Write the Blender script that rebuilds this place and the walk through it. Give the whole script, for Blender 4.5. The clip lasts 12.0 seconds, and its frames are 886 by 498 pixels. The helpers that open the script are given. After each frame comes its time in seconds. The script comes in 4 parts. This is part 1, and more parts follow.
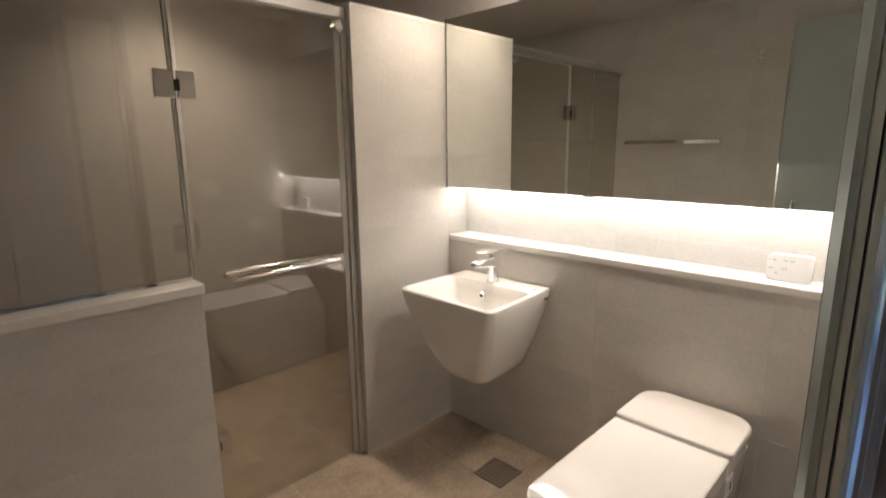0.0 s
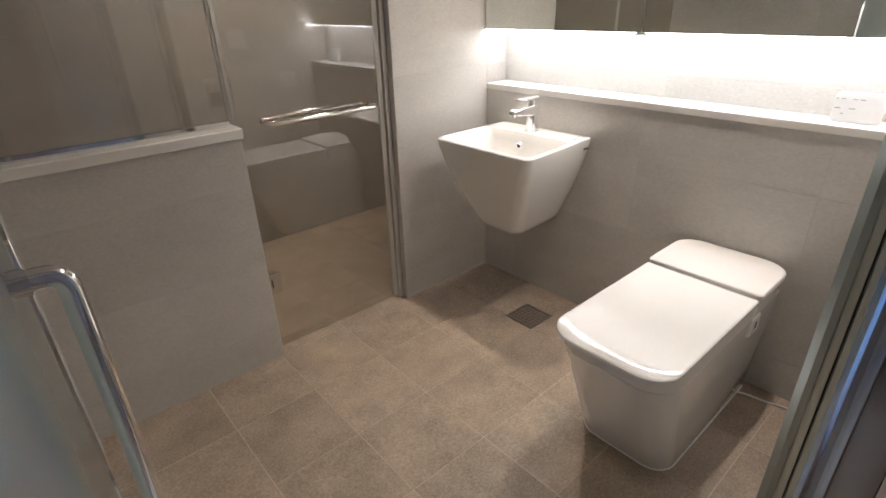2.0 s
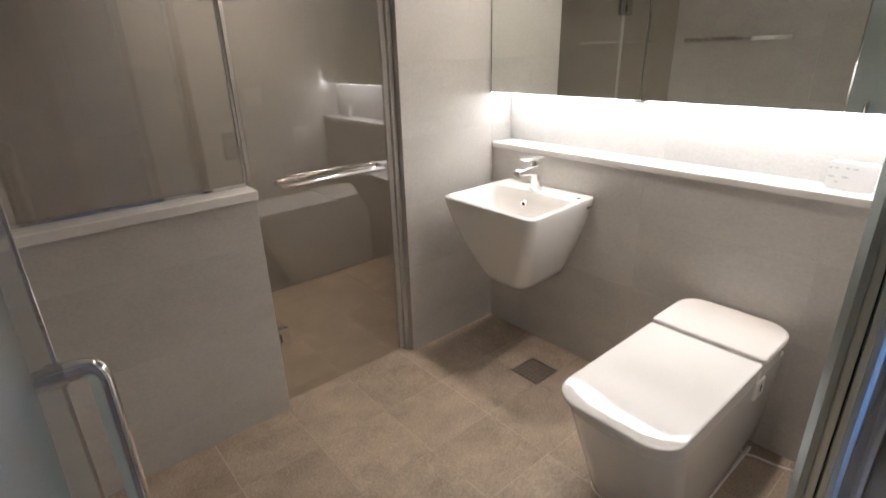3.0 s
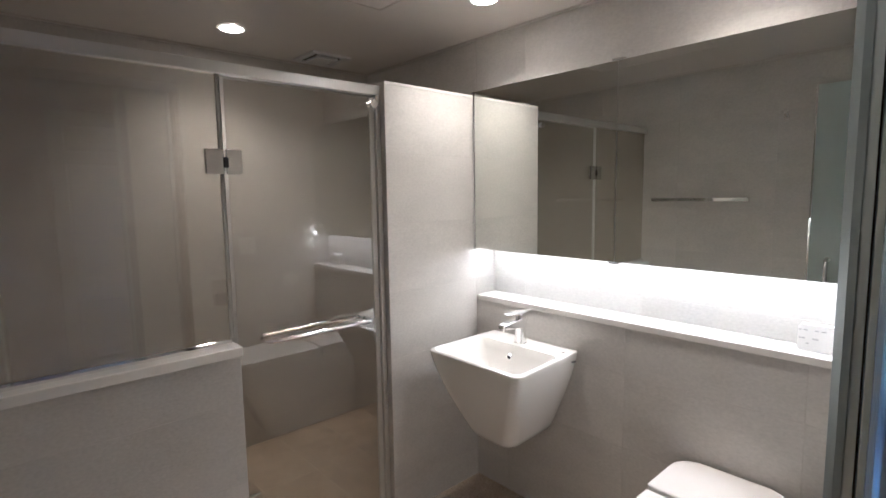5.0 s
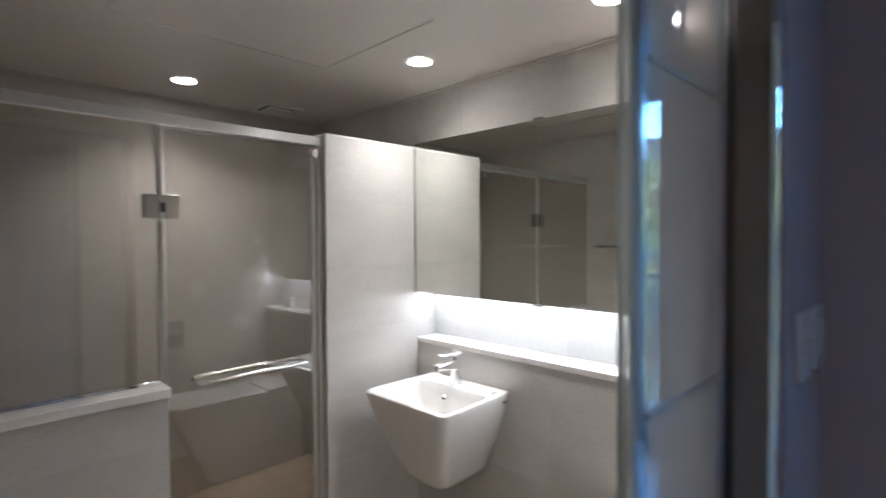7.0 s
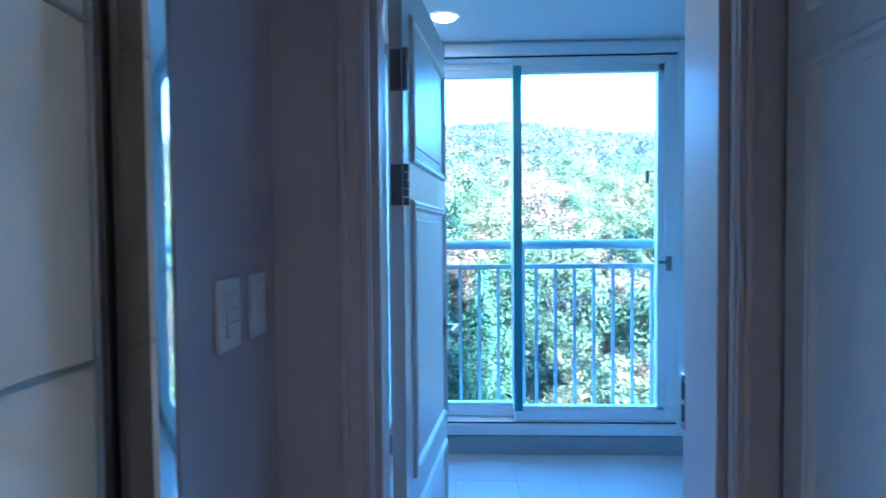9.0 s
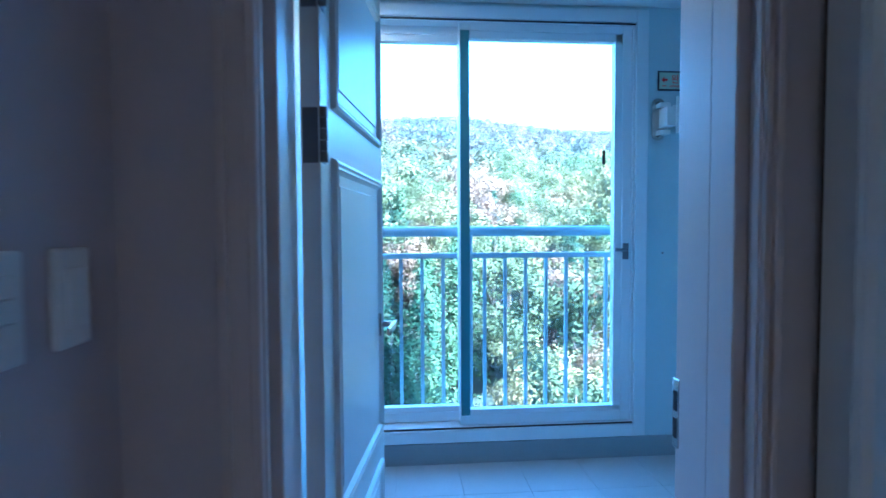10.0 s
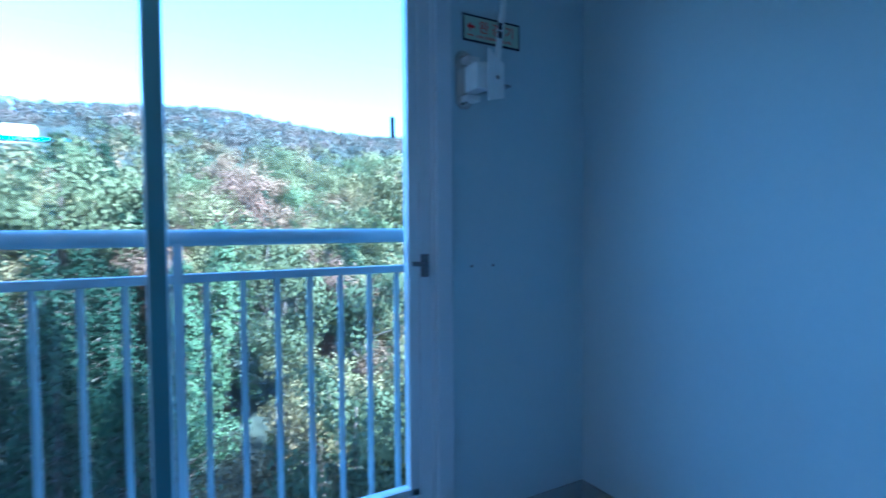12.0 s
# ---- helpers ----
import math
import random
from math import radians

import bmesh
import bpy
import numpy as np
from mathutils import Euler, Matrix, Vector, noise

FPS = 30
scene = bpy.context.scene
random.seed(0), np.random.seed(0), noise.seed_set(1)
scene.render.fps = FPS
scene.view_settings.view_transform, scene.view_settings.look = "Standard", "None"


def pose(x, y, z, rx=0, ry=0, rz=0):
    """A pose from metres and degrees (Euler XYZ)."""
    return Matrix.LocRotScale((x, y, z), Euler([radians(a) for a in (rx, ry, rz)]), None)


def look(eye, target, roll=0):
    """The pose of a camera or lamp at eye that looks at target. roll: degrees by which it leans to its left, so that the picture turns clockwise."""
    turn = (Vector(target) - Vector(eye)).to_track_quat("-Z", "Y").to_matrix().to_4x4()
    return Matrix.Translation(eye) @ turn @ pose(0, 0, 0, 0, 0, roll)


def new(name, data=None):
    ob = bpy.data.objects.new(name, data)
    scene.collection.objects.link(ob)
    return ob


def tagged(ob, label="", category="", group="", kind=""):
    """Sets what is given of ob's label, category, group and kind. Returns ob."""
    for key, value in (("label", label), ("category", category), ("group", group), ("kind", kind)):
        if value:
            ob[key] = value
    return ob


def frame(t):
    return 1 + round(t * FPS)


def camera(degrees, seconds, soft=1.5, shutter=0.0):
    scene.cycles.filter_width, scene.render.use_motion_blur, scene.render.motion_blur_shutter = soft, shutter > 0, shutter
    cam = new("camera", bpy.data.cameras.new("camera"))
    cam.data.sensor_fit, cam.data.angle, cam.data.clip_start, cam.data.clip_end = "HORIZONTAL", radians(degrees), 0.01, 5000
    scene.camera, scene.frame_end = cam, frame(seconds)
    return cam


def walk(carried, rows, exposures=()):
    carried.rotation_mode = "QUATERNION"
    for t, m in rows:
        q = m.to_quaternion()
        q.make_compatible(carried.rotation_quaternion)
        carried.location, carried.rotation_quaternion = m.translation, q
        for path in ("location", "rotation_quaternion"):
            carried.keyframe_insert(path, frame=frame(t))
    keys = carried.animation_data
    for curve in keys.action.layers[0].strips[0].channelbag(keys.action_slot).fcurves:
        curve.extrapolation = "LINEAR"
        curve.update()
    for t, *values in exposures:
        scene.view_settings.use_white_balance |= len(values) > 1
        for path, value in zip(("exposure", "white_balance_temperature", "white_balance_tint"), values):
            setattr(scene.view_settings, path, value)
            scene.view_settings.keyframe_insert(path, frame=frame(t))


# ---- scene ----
cam = camera(82.2, 12.0, shutter=0.5)
PATH = [
    (0, (0.109, 0.085, 1.388), (1.498, 1.468, 0.993), -0.6),
    (0.5, (0.1, 0.08, 1.34), (1.426, 1.462, 0.764), -0.9),
    (1, (0.088, 0.078, 1.307), (1.347, 1.444, 0.565), -1.2),
    (1.5, (0.089, 0.074, 1.292), (1.286, 1.429, 0.437), -1.7),
    (2, (0.089, 0.076, 1.31), (1.263, 1.438, 0.435), -1.7),
    (2.5, (0.085, 0.074, 1.346), (1.256, 1.454, 0.493), -1.7),
    (3, (0.082, 0.067, 1.389), (1.282, 1.49, 0.657), -1.6),
    (3.5, (0.081, 0.064, 1.409), (1.32, 1.523, 0.828), -1.1),
    (3.7, (0.082, 0.061, 1.418), (1.333, 1.529, 0.89), -1.0),
    (5.3, (0.074, 0.037, 1.48), (1.396, 1.529, 1.319), -0.7),
    (5.5, (0.09, 0.024, 1.487), (1.399, 1.53, 1.359), -0.5),
    (6, (0.078, 0.015, 1.495), (1.386, 1.528, 1.455), -0.3),
    (6.5, (0.084, -0.033, 1.468), (1.397, 1.475, 1.455), -0.5),
    (7, (0.127, -0.139, 1.471), (1.541, 1.275, 1.429), -0.3),
    (7.4, (0.176, -0.243, 1.472), (1.784, 0.946, 1.418), -0.5),
    (7.5, (0.164, -0.273, 1.46), (1.83, 0.832, 1.409), -0.4),
    (7.7, (0.187, -0.342, 1.47), (1.945, 0.61, 1.417), -0.2),
    (9.3, (0.394, -0.354, 1.39), (2.393, -0.364, 1.328), -0.5),
    (9.5, (0.432, -0.363, 1.376), (2.431, -0.39, 1.309), -0.4),
    (10, (0.666, -0.361, 1.362), (2.658, -0.518, 1.283), -0.3),
    (10.5, (0.922, -0.402, 1.336), (2.901, -0.681, 1.257), -0.5),
    (11, (1.188, -0.49, 1.343), (3.144, -0.897, 1.265), -0.6),
    (11.1, (1.231, -0.507, 1.346), (3.182, -0.938, 1.275), -0.7),
    (11.5, (1.405, -0.554, 1.366), (3.29, -1.218, 1.291), -0.4),
    (12, (1.566, -0.67, 1.368), (3.31, -1.646, 1.293), -0.4),
]
walk(cam, [(t, look(e, g, r)) for t, e, g, r in PATH],
     [(0, 3.84, 5350, 7), (1.5, 4.0, 5000, 7), (3.7, 3.95, 4850, 7), (5.3, 3.92, 4620, 8), (6.5, 3.95, 4600, 7), (7.0, 3.95, 4480, 6), (7.7, 4.15, 4150, 3),
      (9.3, 4.3, 3930, -2), (10.5, 3.88, 4010, -2), (11.2, 3.5, 4150, 0), (12, 3.15, 4070, 2)])

# ---- world, sun, exposure ----
world = bpy.data.worlds.new("sky")
scene.world = world
world.use_nodes = True
wt = world.node_tree
sky = wt.nodes.new("ShaderNodeTexSky")
sky.sky_type = "NISHITA"
sky.sun_disc = False
sky.sun_elevation = radians(43)
sky.sun_rotation = radians(234)
wt.nodes["Background"].inputs["Strength"].default_value = 0.15
wt.links.new(sky.outputs["Color"], wt.nodes["Background"].inputs["Color"])

sun_data = bpy.data.lights.new("sun", "SUN")
sun_data.energy, sun_data.angle, sun_data.color = 5.0, radians(0.5), (1.0, 0.93, 0.82)
sun = new("sun", sun_data)
sun.matrix_world = look((-35, -25, 40), (0, 0, 0))

LAMP_WARM = (1.0, 0.74, 0.50)
LED_WHITE = (1.0, 0.82, 0.64)


def spot(name, x, y, z, watts, size=150, blend=0.8):
    data = bpy.data.lights.new(name, "SPOT")
    data.energy, data.spot_size, data.spot_blend, data.color = watts, radians(size), blend, LAMP_WARM
    data.shadow_soft_size = 0.045
    ob = new(name, data)
    ob.matrix_world = pose(x, y, z)
    return ob


BATH_LAMPS = [(1.014, 2.558), (1.671, 1.546), (1.71, 0.66)]
for lx, ly in BATH_LAMPS:
    spot("downlight_lamp", lx, ly, 2.252, 4.2, 128, 1.0)
spot("room_lamp", 2.81, -0.28, 2.442, 1.0)
spot("corridor_lamp", -0.45, -0.48, 2.41, 0.25)

# ---- materials ----


def mat(name, color, rough=0.5, metal=0.0, var=0.0, scale=8.0, bump=0.0, bump_scale=200.0, spec=0.5, coat=0.0, rand=0.0, stretch=(1, 1, 1), dark=None, fine=0.4, fine_scale=14):
    m = bpy.data.materials.new(name)
    m.use_nodes = True
    n, l = m.node_tree.nodes, m.node_tree.links
    b = n["Principled BSDF"]
    b.inputs["Base Color"].default_value = (*color, 1)
    b.inputs["Roughness"].default_value = rough
    b.inputs["Metallic"].default_value = metal
    b.inputs["Specular IOR Level"].default_value = spec
    b.inputs["Coat Weight"].default_value = coat
    b.inputs["Coat Roughness"].default_value = 0.05
    tc = n.new("ShaderNodeTexCoord")
    mp = n.new("ShaderNodeMapping")
    mp.inputs["Scale"].default_value = stretch
    l.new(tc.outputs["Object"], mp.inputs["Vector"])
    if var or rand:
        info = n.new("ShaderNodeObjectInfo")
        off = n.new("ShaderNodeVectorMath")
        off.operation = "MULTIPLY_ADD"
        cmb = n.new("ShaderNodeCombineXYZ")
        for k in range(3):
            l.new(info.outputs["Random"], cmb.inputs[k])
        off.inputs[1].default_value = (37, 53, 71)
        l.new(cmb.outputs[0], off.inputs[0])
        l.new(mp.outputs[0], off.inputs[2])
        n1 = n.new("ShaderNodeTexNoise")
        n1.inputs["Scale"].default_value, n1.inputs["Detail"].default_value, n1.inputs["Roughness"].default_value = scale, 5, 0.6
        n2 = n.new("ShaderNodeTexNoise")
        n2.inputs["Scale"].default_value, n2.inputs["Detail"].default_value = scale * fine_scale, 3
        for x in (n1, n2):
            l.new(off.outputs[0], x.inputs["Vector"])
        mx = n.new("ShaderNodeMath")
        mx.operation = "MULTIPLY_ADD"
        mx.inputs[1].default_value = fine
        l.new(n2.outputs["Fac"], mx.inputs[0])
        sc1 = n.new("ShaderNodeMath")
        sc1.operation = "MULTIPLY_ADD"
        sc1.inputs[1].default_value = 1 - fine
        l.new(n1.outputs["Fac"], sc1.inputs[0])
        l.new(sc1.outputs[0], mx.inputs[2])
        rn = n.new("ShaderNodeMath")
        rn.operation = "MULTIPLY_ADD"
        rn.inputs[1].default_value = rand
        rn.inputs[2].default_value = -rand / 2
        l.new(info.outputs["Random"], rn.inputs[0])
        l.new(rn.outputs[0], sc1.inputs[2])
        ramp = n.new("ShaderNodeValToRGB")
        ramp.color_ramp.elements[0].position, ramp.color_ramp.elements[1].position = 0.3, 0.7
        lo = dark or tuple(c * (1 - var) for c in color)
        hi = tuple(min(0.95, c * (1 + var)) for c in color)
        ramp.color_ramp.elements[0].color, ramp.color_ramp.elements[1].color = (*lo, 1), (*hi, 1)
        l.new(mx.outputs[0], ramp.inputs["Fac"])
        l.new(ramp.outputs["Color"], b.inputs["Base Color"])
        rr = n.new("ShaderNodeMapRange")
        rr.inputs["To Min"].default_value, rr.inputs["To Max"].default_value = max(0.02, rough - 0.1 * var * 3), min(1, rough + 0.1 * var * 3)
        l.new(n1.outputs["Fac"], rr.inputs["Value"])
        l.new(rr.outputs[0], b.inputs["Roughness"])
    if bump:
        nb = n.new("ShaderNodeTexNoise")
        nb.inputs["Scale"].default_value, nb.inputs["Detail"].default_value = bump_scale, 4
        l.new(mp.outputs[0], nb.inputs["Vector"])
        bp = n.new("ShaderNodeBump")
        bp.inputs["Strength"].default_value = bump
        bp.inputs["Distance"].default_value = 0.004
        l.new(nb.outputs["Fac"], bp.inputs["Height"])
        l.new(bp.outputs["Normal"], b.inputs["Normal"])
    return m


def gloss_share(n, l, base=0.04):
    """How much a glass face mirrors, by the slant at which it is seen."""
    lw = n.new("ShaderNodeLayerWeight")
    lw.inputs["Blend"].default_value = 0.5
    pw = n.new("ShaderNodeMath")
    pw.operation = "POWER"
    pw.inputs[1].default_value = 5.0
    l.new(lw.outputs["Facing"], pw.inputs[0])
    ma = n.new("ShaderNodeMath")
    ma.operation = "MULTIPLY_ADD"
    ma.inputs[1].default_value, ma.inputs[2].default_value = 1 - base, base
    l.new(pw.outputs[0], ma.inputs[0])
    return ma.outputs[0]


def glass(name, tint, rough=0.0, base=0.04):
    m = bpy.data.materials.new(name)
    m.use_nodes = True
    n, l = m.node_tree.nodes, m.node_tree.links
    n.remove(n["Principled BSDF"])
    tr = n.new("ShaderNodeBsdfTransparent")
    tr.inputs["Color"].default_value = (*tint, 1)
    gl = n.new("ShaderNodeBsdfGlossy")
    gl.inputs["Roughness"].default_value = rough
    mx = n.new("ShaderNodeMixShader")
    l.new(gloss_share(n, l, base), mx.inputs[0])
    l.new(tr.outputs[0], mx.inputs[1])
    l.new(gl.outputs[0], mx.inputs[2])
    l.new(mx.outputs[0], n["Material Output"].inputs["Surface"])
    return m


def frosted(name, color, through_share, coat_rough=0.06, base=0.04):
    """Satin glass that lets light through diffusely, with a glossy front."""
    m = bpy.data.materials.new(name)
    m.use_nodes = True
    n, l = m.node_tree.nodes, m.node_tree.links
    n.remove(n["Principled BSDF"])
    di = n.new("ShaderNodeBsdfDiffuse")
    tl = n.new("ShaderNodeBsdfTranslucent")
    for x in (di, tl):
        x.inputs["Color"].default_value = (*color, 1)
    mx = n.new("ShaderNodeMixShader")
    mx.inputs[0].default_value = through_share
    l.new(di.outputs[0], mx.inputs[1])
    l.new(tl.outputs[0], mx.inputs[2])
    gl = n.new("ShaderNodeBsdfGlossy")
    gl.inputs["Roughness"].default_value = coat_rough
    m2 = n.new("ShaderNodeMixShader")
    l.new(gloss_share(n, l, base), m2.inputs[0])
    l.new(mx.outputs[0], m2.inputs[1])
    l.new(gl.outputs[0], m2.inputs[2])
    l.new(m2.outputs[0], n["Material Output"].inputs["Surface"])
    return m


def glow(name, color, strength):
    m = bpy.data.materials.new(name)
    m.use_nodes = True
    b = m.node_tree.nodes["Principled BSDF"]
    b.inputs["Base Color"].default_value = (0.9, 0.9, 0.9, 1)
    b.inputs["Emission Color"].default_value = (*color, 1)
    b.inputs["Emission Strength"].default_value = strength
    return m


WALL_TILE = mat("wall_tile", (0.54, 0.515, 0.475), 0.42, var=0.13, scale=5, bump=0.22, bump_scale=120, rand=0.08, fine=0.5, fine_scale=22, stretch=(0.7, 1.3, 1))
FLOOR_TILE = mat("floor_tile", (0.38, 0.305, 0.225), 0.48, var=0.40, scale=7, bump=0.45, bump_scale=130, rand=0.09, fine=0.52, fine_scale=18)
GROUT_WALL = mat("wall_grout", (0.52, 0.49, 0.45), 0.9, var=0.06, scale=20)
GROUT_FLOOR = mat("floor_grout", (0.56, 0.47, 0.37), 0.9, var=0.08, scale=20)
CEILING = mat("bath_ceiling_board", (0.60, 0.56, 0.51), 0.35, var=0.02, scale=2, bump=0.03, bump_scale=300)
WHITE_STONE = mat("white_stone", (0.78, 0.75, 0.70), 0.25, var=0.03, scale=30, bump=0.03)
CERAMIC = mat("glazed_ceramic", (0.85, 0.83, 0.79), 0.08, var=0.01, scale=3, coat=0.6)
WHITE_PLASTIC = mat("white_plastic", (0.82, 0.80, 0.77), 0.14, var=0.02, scale=6)
PINKISH = mat("tank_lid_plastic", (0.76, 0.72, 0.68), 0.32, var=0.02, scale=6)
CHROME = mat("chrome", (0.88, 0.88, 0.88), 0.06, 1.0)
STEEL = mat("brushed_steel", (0.58, 0.56, 0.53), 0.24, 1.0, var=0.05, scale=30, stretch=(40, 40, 1))
ALU = mat("satin_aluminium", (0.62, 0.64, 0.66), 0.22, 1.0, var=0.04, scale=30, stretch=(30, 30, 1))
BRONZE = mat("dark_steel_frame", (0.27, 0.24, 0.205), 0.16, 1.0, var=0.1, scale=20, stretch=(40, 40, 1))
POST_METAL = mat("satin_post_metal", (0.60, 0.58, 0.54), 0.5, 0.5, var=0.06, scale=30, stretch=(30, 30, 1))
LID_PLASTIC = mat("glossy_lid_plastic", (0.82, 0.80, 0.77), 0.05, var=0.01, scale=4, coat=0.5)
SWITCH_PLASTIC = mat("switch_plastic", (0.86, 0.85, 0.83), 0.4, var=0.01, scale=6)
PRINT_GREY = mat("grey_print", (0.42, 0.41, 0.40), 0.5, var=0.03, scale=40)
GUNMETAL = mat("dark_hinge_metal", (0.22, 0.21, 0.22), 0.35, 1.0, var=0.06, scale=40)
BLACK = mat("black_rubber", (0.02, 0.02, 0.022), 0.6, var=0.1, scale=30)
DARK = mat("dark_slot", (0.03, 0.03, 0.03), 0.7, var=0.1, scale=30)
DRAIN_STEEL = mat("drain_steel", (0.33, 0.30, 0.27), 0.4, 1.0, var=0.15, scale=60)
MIRROR = mat("mirror_silver", (0.84, 0.86, 0.82), 0.012, 1.0)
SHOWER_GLASS = glass("bronze_tinted_glass", (0.90, 0.885, 0.84), base=0.135)
CLEAR_GLASS = glass("window_glass", (0.93, 0.97, 0.98))
FROST = frosted("satin_glass", (0.74, 0.80, 0.78), 0.5)
SIDE_FROST = frosted("white_satin_glass", (0.96, 0.96, 0.95), 0.72, 0.03, 0.24)
WALLPAPER = mat("silk_wallpaper", (0.62, 0.55, 0.56), 0.75, var=0.03, scale=6, bump=0.12, bump_scale=260)
ROOM_PAINT = mat("room_paint", (0.60, 0.66, 0.67), 0.7, var=0.025, scale=3, bump=0.06, bump_scale=220)
ROOM_CEIL = mat("room_ceiling_paint", (0.72, 0.72, 0.71), 0.75, var=0.02, scale=4, bump=0.05)
DOOR_PAINT = mat("satin_door_paint", (0.74, 0.73, 0.72), 0.32, var=0.015, scale=4, bump=0.03, bump_scale=150)
TRIM_PAINT = mat("frame_film", (0.66, 0.57, 0.55), 0.38, var=0.02, scale=5, bump=0.04, bump_scale=150)
PVC = mat("white_window_frame", (0.75, 0.76, 0.77), 0.35, var=0.015, scale=5)
ROOM_TILE = mat("room_floor_tile", (0.46, 0.46, 0.45), 0.4, var=0.06, scale=6, rand=0.08, bump=0.05)
SKIRT = mat("grey_skirting_tile", (0.33, 0.34, 0.34), 0.45, var=0.06, scale=8)
CORRIDOR_FLOOR = mat("corridor_board", (0.36, 0.27, 0.19), 0.4, var=0.15, scale=5, stretch=(8, 1, 1))
RAIL_PAINT = mat("grey_rail_paint", (0.38, 0.43, 0.45), 0.45, var=0.04, scale=10)
RAIL_ALU = mat("white_anodised_aluminium", (0.86, 0.86, 0.85), 0.28, 1.0, var=0.03, scale=30, stretch=(1, 40, 40))
SATIN_POST = mat("satin_front_post", (0.80, 0.82, 0.84), 0.20, 1.0, var=0.03, scale=30, stretch=(30, 30, 1))
SATIN_POST.node_tree.nodes["Principled BSDF"].inputs["Anisotropic"].default_value = 0.85
# Lip and jamb colours include the teal reflection of the satin glass door.
LIP_METAL = mat("anodised_lip_mirrored_teal", (0.34, 0.39, 0.40), 0.42, 1.0, var=0.05, scale=30, stretch=(30, 30, 1))
JAMB_METAL = mat("anodised_jamb_mirrored_teal", (0.52, 0.58, 0.59), 0.36, 1.0, var=0.05, scale=30, stretch=(30, 30, 1))
SEAL = frosted("clear_edge_seal", (0.70, 0.68, 0.63), 0.5, 0.2)
LAMP_GLOW = glow("downlight_glow", LAMP_WARM, 3)
ROOM_GLOW = glow("room_downlight_glow", (1.0, 0.86, 0.7), 3)
LED_GLOW = glow("led_strip_glow", LED_WHITE, 1.12)

# ---- mesh helpers ----


def mesh_of(bm, name, material, smooth=False):
    me = bpy.data.meshes.new(name)
    bm.to_mesh(me)
    bm.free()
    if material:
        me.materials.append(material)
    if smooth:
        for p in me.polygons:
            p.use_smooth = True
        me.set_sharp_from_angle(angle=radians(35))
    return me


def part(name, bm, material, parent=None, label="", smooth=False):
    ob = new(name, mesh_of(bm, name, material, smooth))
    if parent:
        ob.parent = parent
    if label:
        ob["label"] = label
    return ob


def thing(name, x=0, y=0, z=0, label="", category="", group="", kind="", rz=0):
    ob = new(name)
    ob.empty_display_size = 0.05
    ob.matrix_world = pose(x, y, z, 0, 0, rz)
    return tagged(ob, label, category, group, kind)


def add_box(bm, x0, y0, z0, x1, y1, z1, bevel=0.0, seg=2):
    r = bmesh.ops.create_cube(bm, size=1)
    vs = r["verts"]
    for v in vs:
        v.co = Vector(((x0 + x1) / 2 + v.co.x * (x1 - x0), (y0 + y1) / 2 + v.co.y * (y1 - y0), (z0 + z1) / 2 + v.co.z * (z1 - z0)))
    if bevel:
        es = list({e for v in vs for e in v.link_edges})
        bmesh.ops.bevel(bm, geom=es, offset=bevel, segments=seg, profile=0.5, affect="EDGES")
    return bm


def box(x0, y0, z0, x1, y1, z1, bevel=0.0, seg=2):
    return add_box(bmesh.new(), min(x0, x1), min(y0, y1), min(z0, z1), max(x0, x1), max(y0, y1), max(z0, z1), bevel, seg)


def add_cyl(bm, p, q, r0, r1=None, n=20, cap=True):
    p, q = Vector(p), Vector(q)
    d = q - p
    turn = d.to_track_quat("Z", "Y").to_matrix().to_4x4()
    bmesh.ops.create_cone(bm, cap_ends=cap, segments=n, radius1=r0, radius2=r0 if r1 is None else r1, depth=d.length, matrix=Matrix.Translation((p + q) / 2) @ turn)
    return bm


def cyl(p, q, r0, r1=None, n=20):
    return add_cyl(bmesh.new(), p, q, r0, r1, n)


def tube(points, r, n=14, bend=0.0):
    """A round bar along points, corners rounded by bend."""
    pts = [Vector(p) for p in points]
    path = [pts[0]]
    for a, b, c in zip(pts, pts[1:], pts[2:]):
        if bend:
            u, w = (a - b).normalized() * bend, (c - b).normalized() * bend
            for k in range(7):
                s = k / 6
                path.append((b + u) * (1 - s) ** 2 + b * 2 * s * (1 - s) + (b + w) * s * s)
        else:
            path.append(b)
    path.append(pts[-1])
    bm = bmesh.new()
    rings = []
    up = Vector((0.31, 0.17, 0.93))
    for i, p in enumerate(path):
        d = (path[min(i + 1, len(path) - 1)] - path[max(i - 1, 0)]).normalized()
        s = d.cross(up).normalized()
        t = s.cross(d)
        rings.append([bm.verts.new(p + (s * math.cos(a) + t * math.sin(a)) * r) for a in [2 * math.pi * k / n for k in range(n)]])
    for a, b in zip(rings, rings[1:]):
        for k in range(n):
            bm.faces.new((a[k], a[(k + 1) % n], b[(k + 1) % n], b[k]))
    bm.faces.new(rings[0][::-1])
    bm.faces.new(rings[-1])
    bmesh.ops.recalc_face_normals(bm, faces=bm.faces)
    return bm


def rounded(x0, y0, x1, y1, z, r, n=6):
    """A ring of points round a rectangle with rounded corners; r: one radius or four (x0y0, x1y0, x1y1, x0y1)."""
    rs = (r,) * 4 if not isinstance(r, tuple) else r
    out = []
    for (cx, cy, a0), q in zip(((x0, y0, 180), (x1, y0, 270), (x1, y1, 0), (x0, y1, 90)), rs):
        ox = cx + q if cx == x0 else cx - q
        oy = cy + q if cy == y0 else cy - q
        for k in range(n + 1):
            a = radians(a0 + 90 * k / n)
            out.append(Vector((ox + q * math.cos(a), oy + q * math.sin(a), z)))
    return out


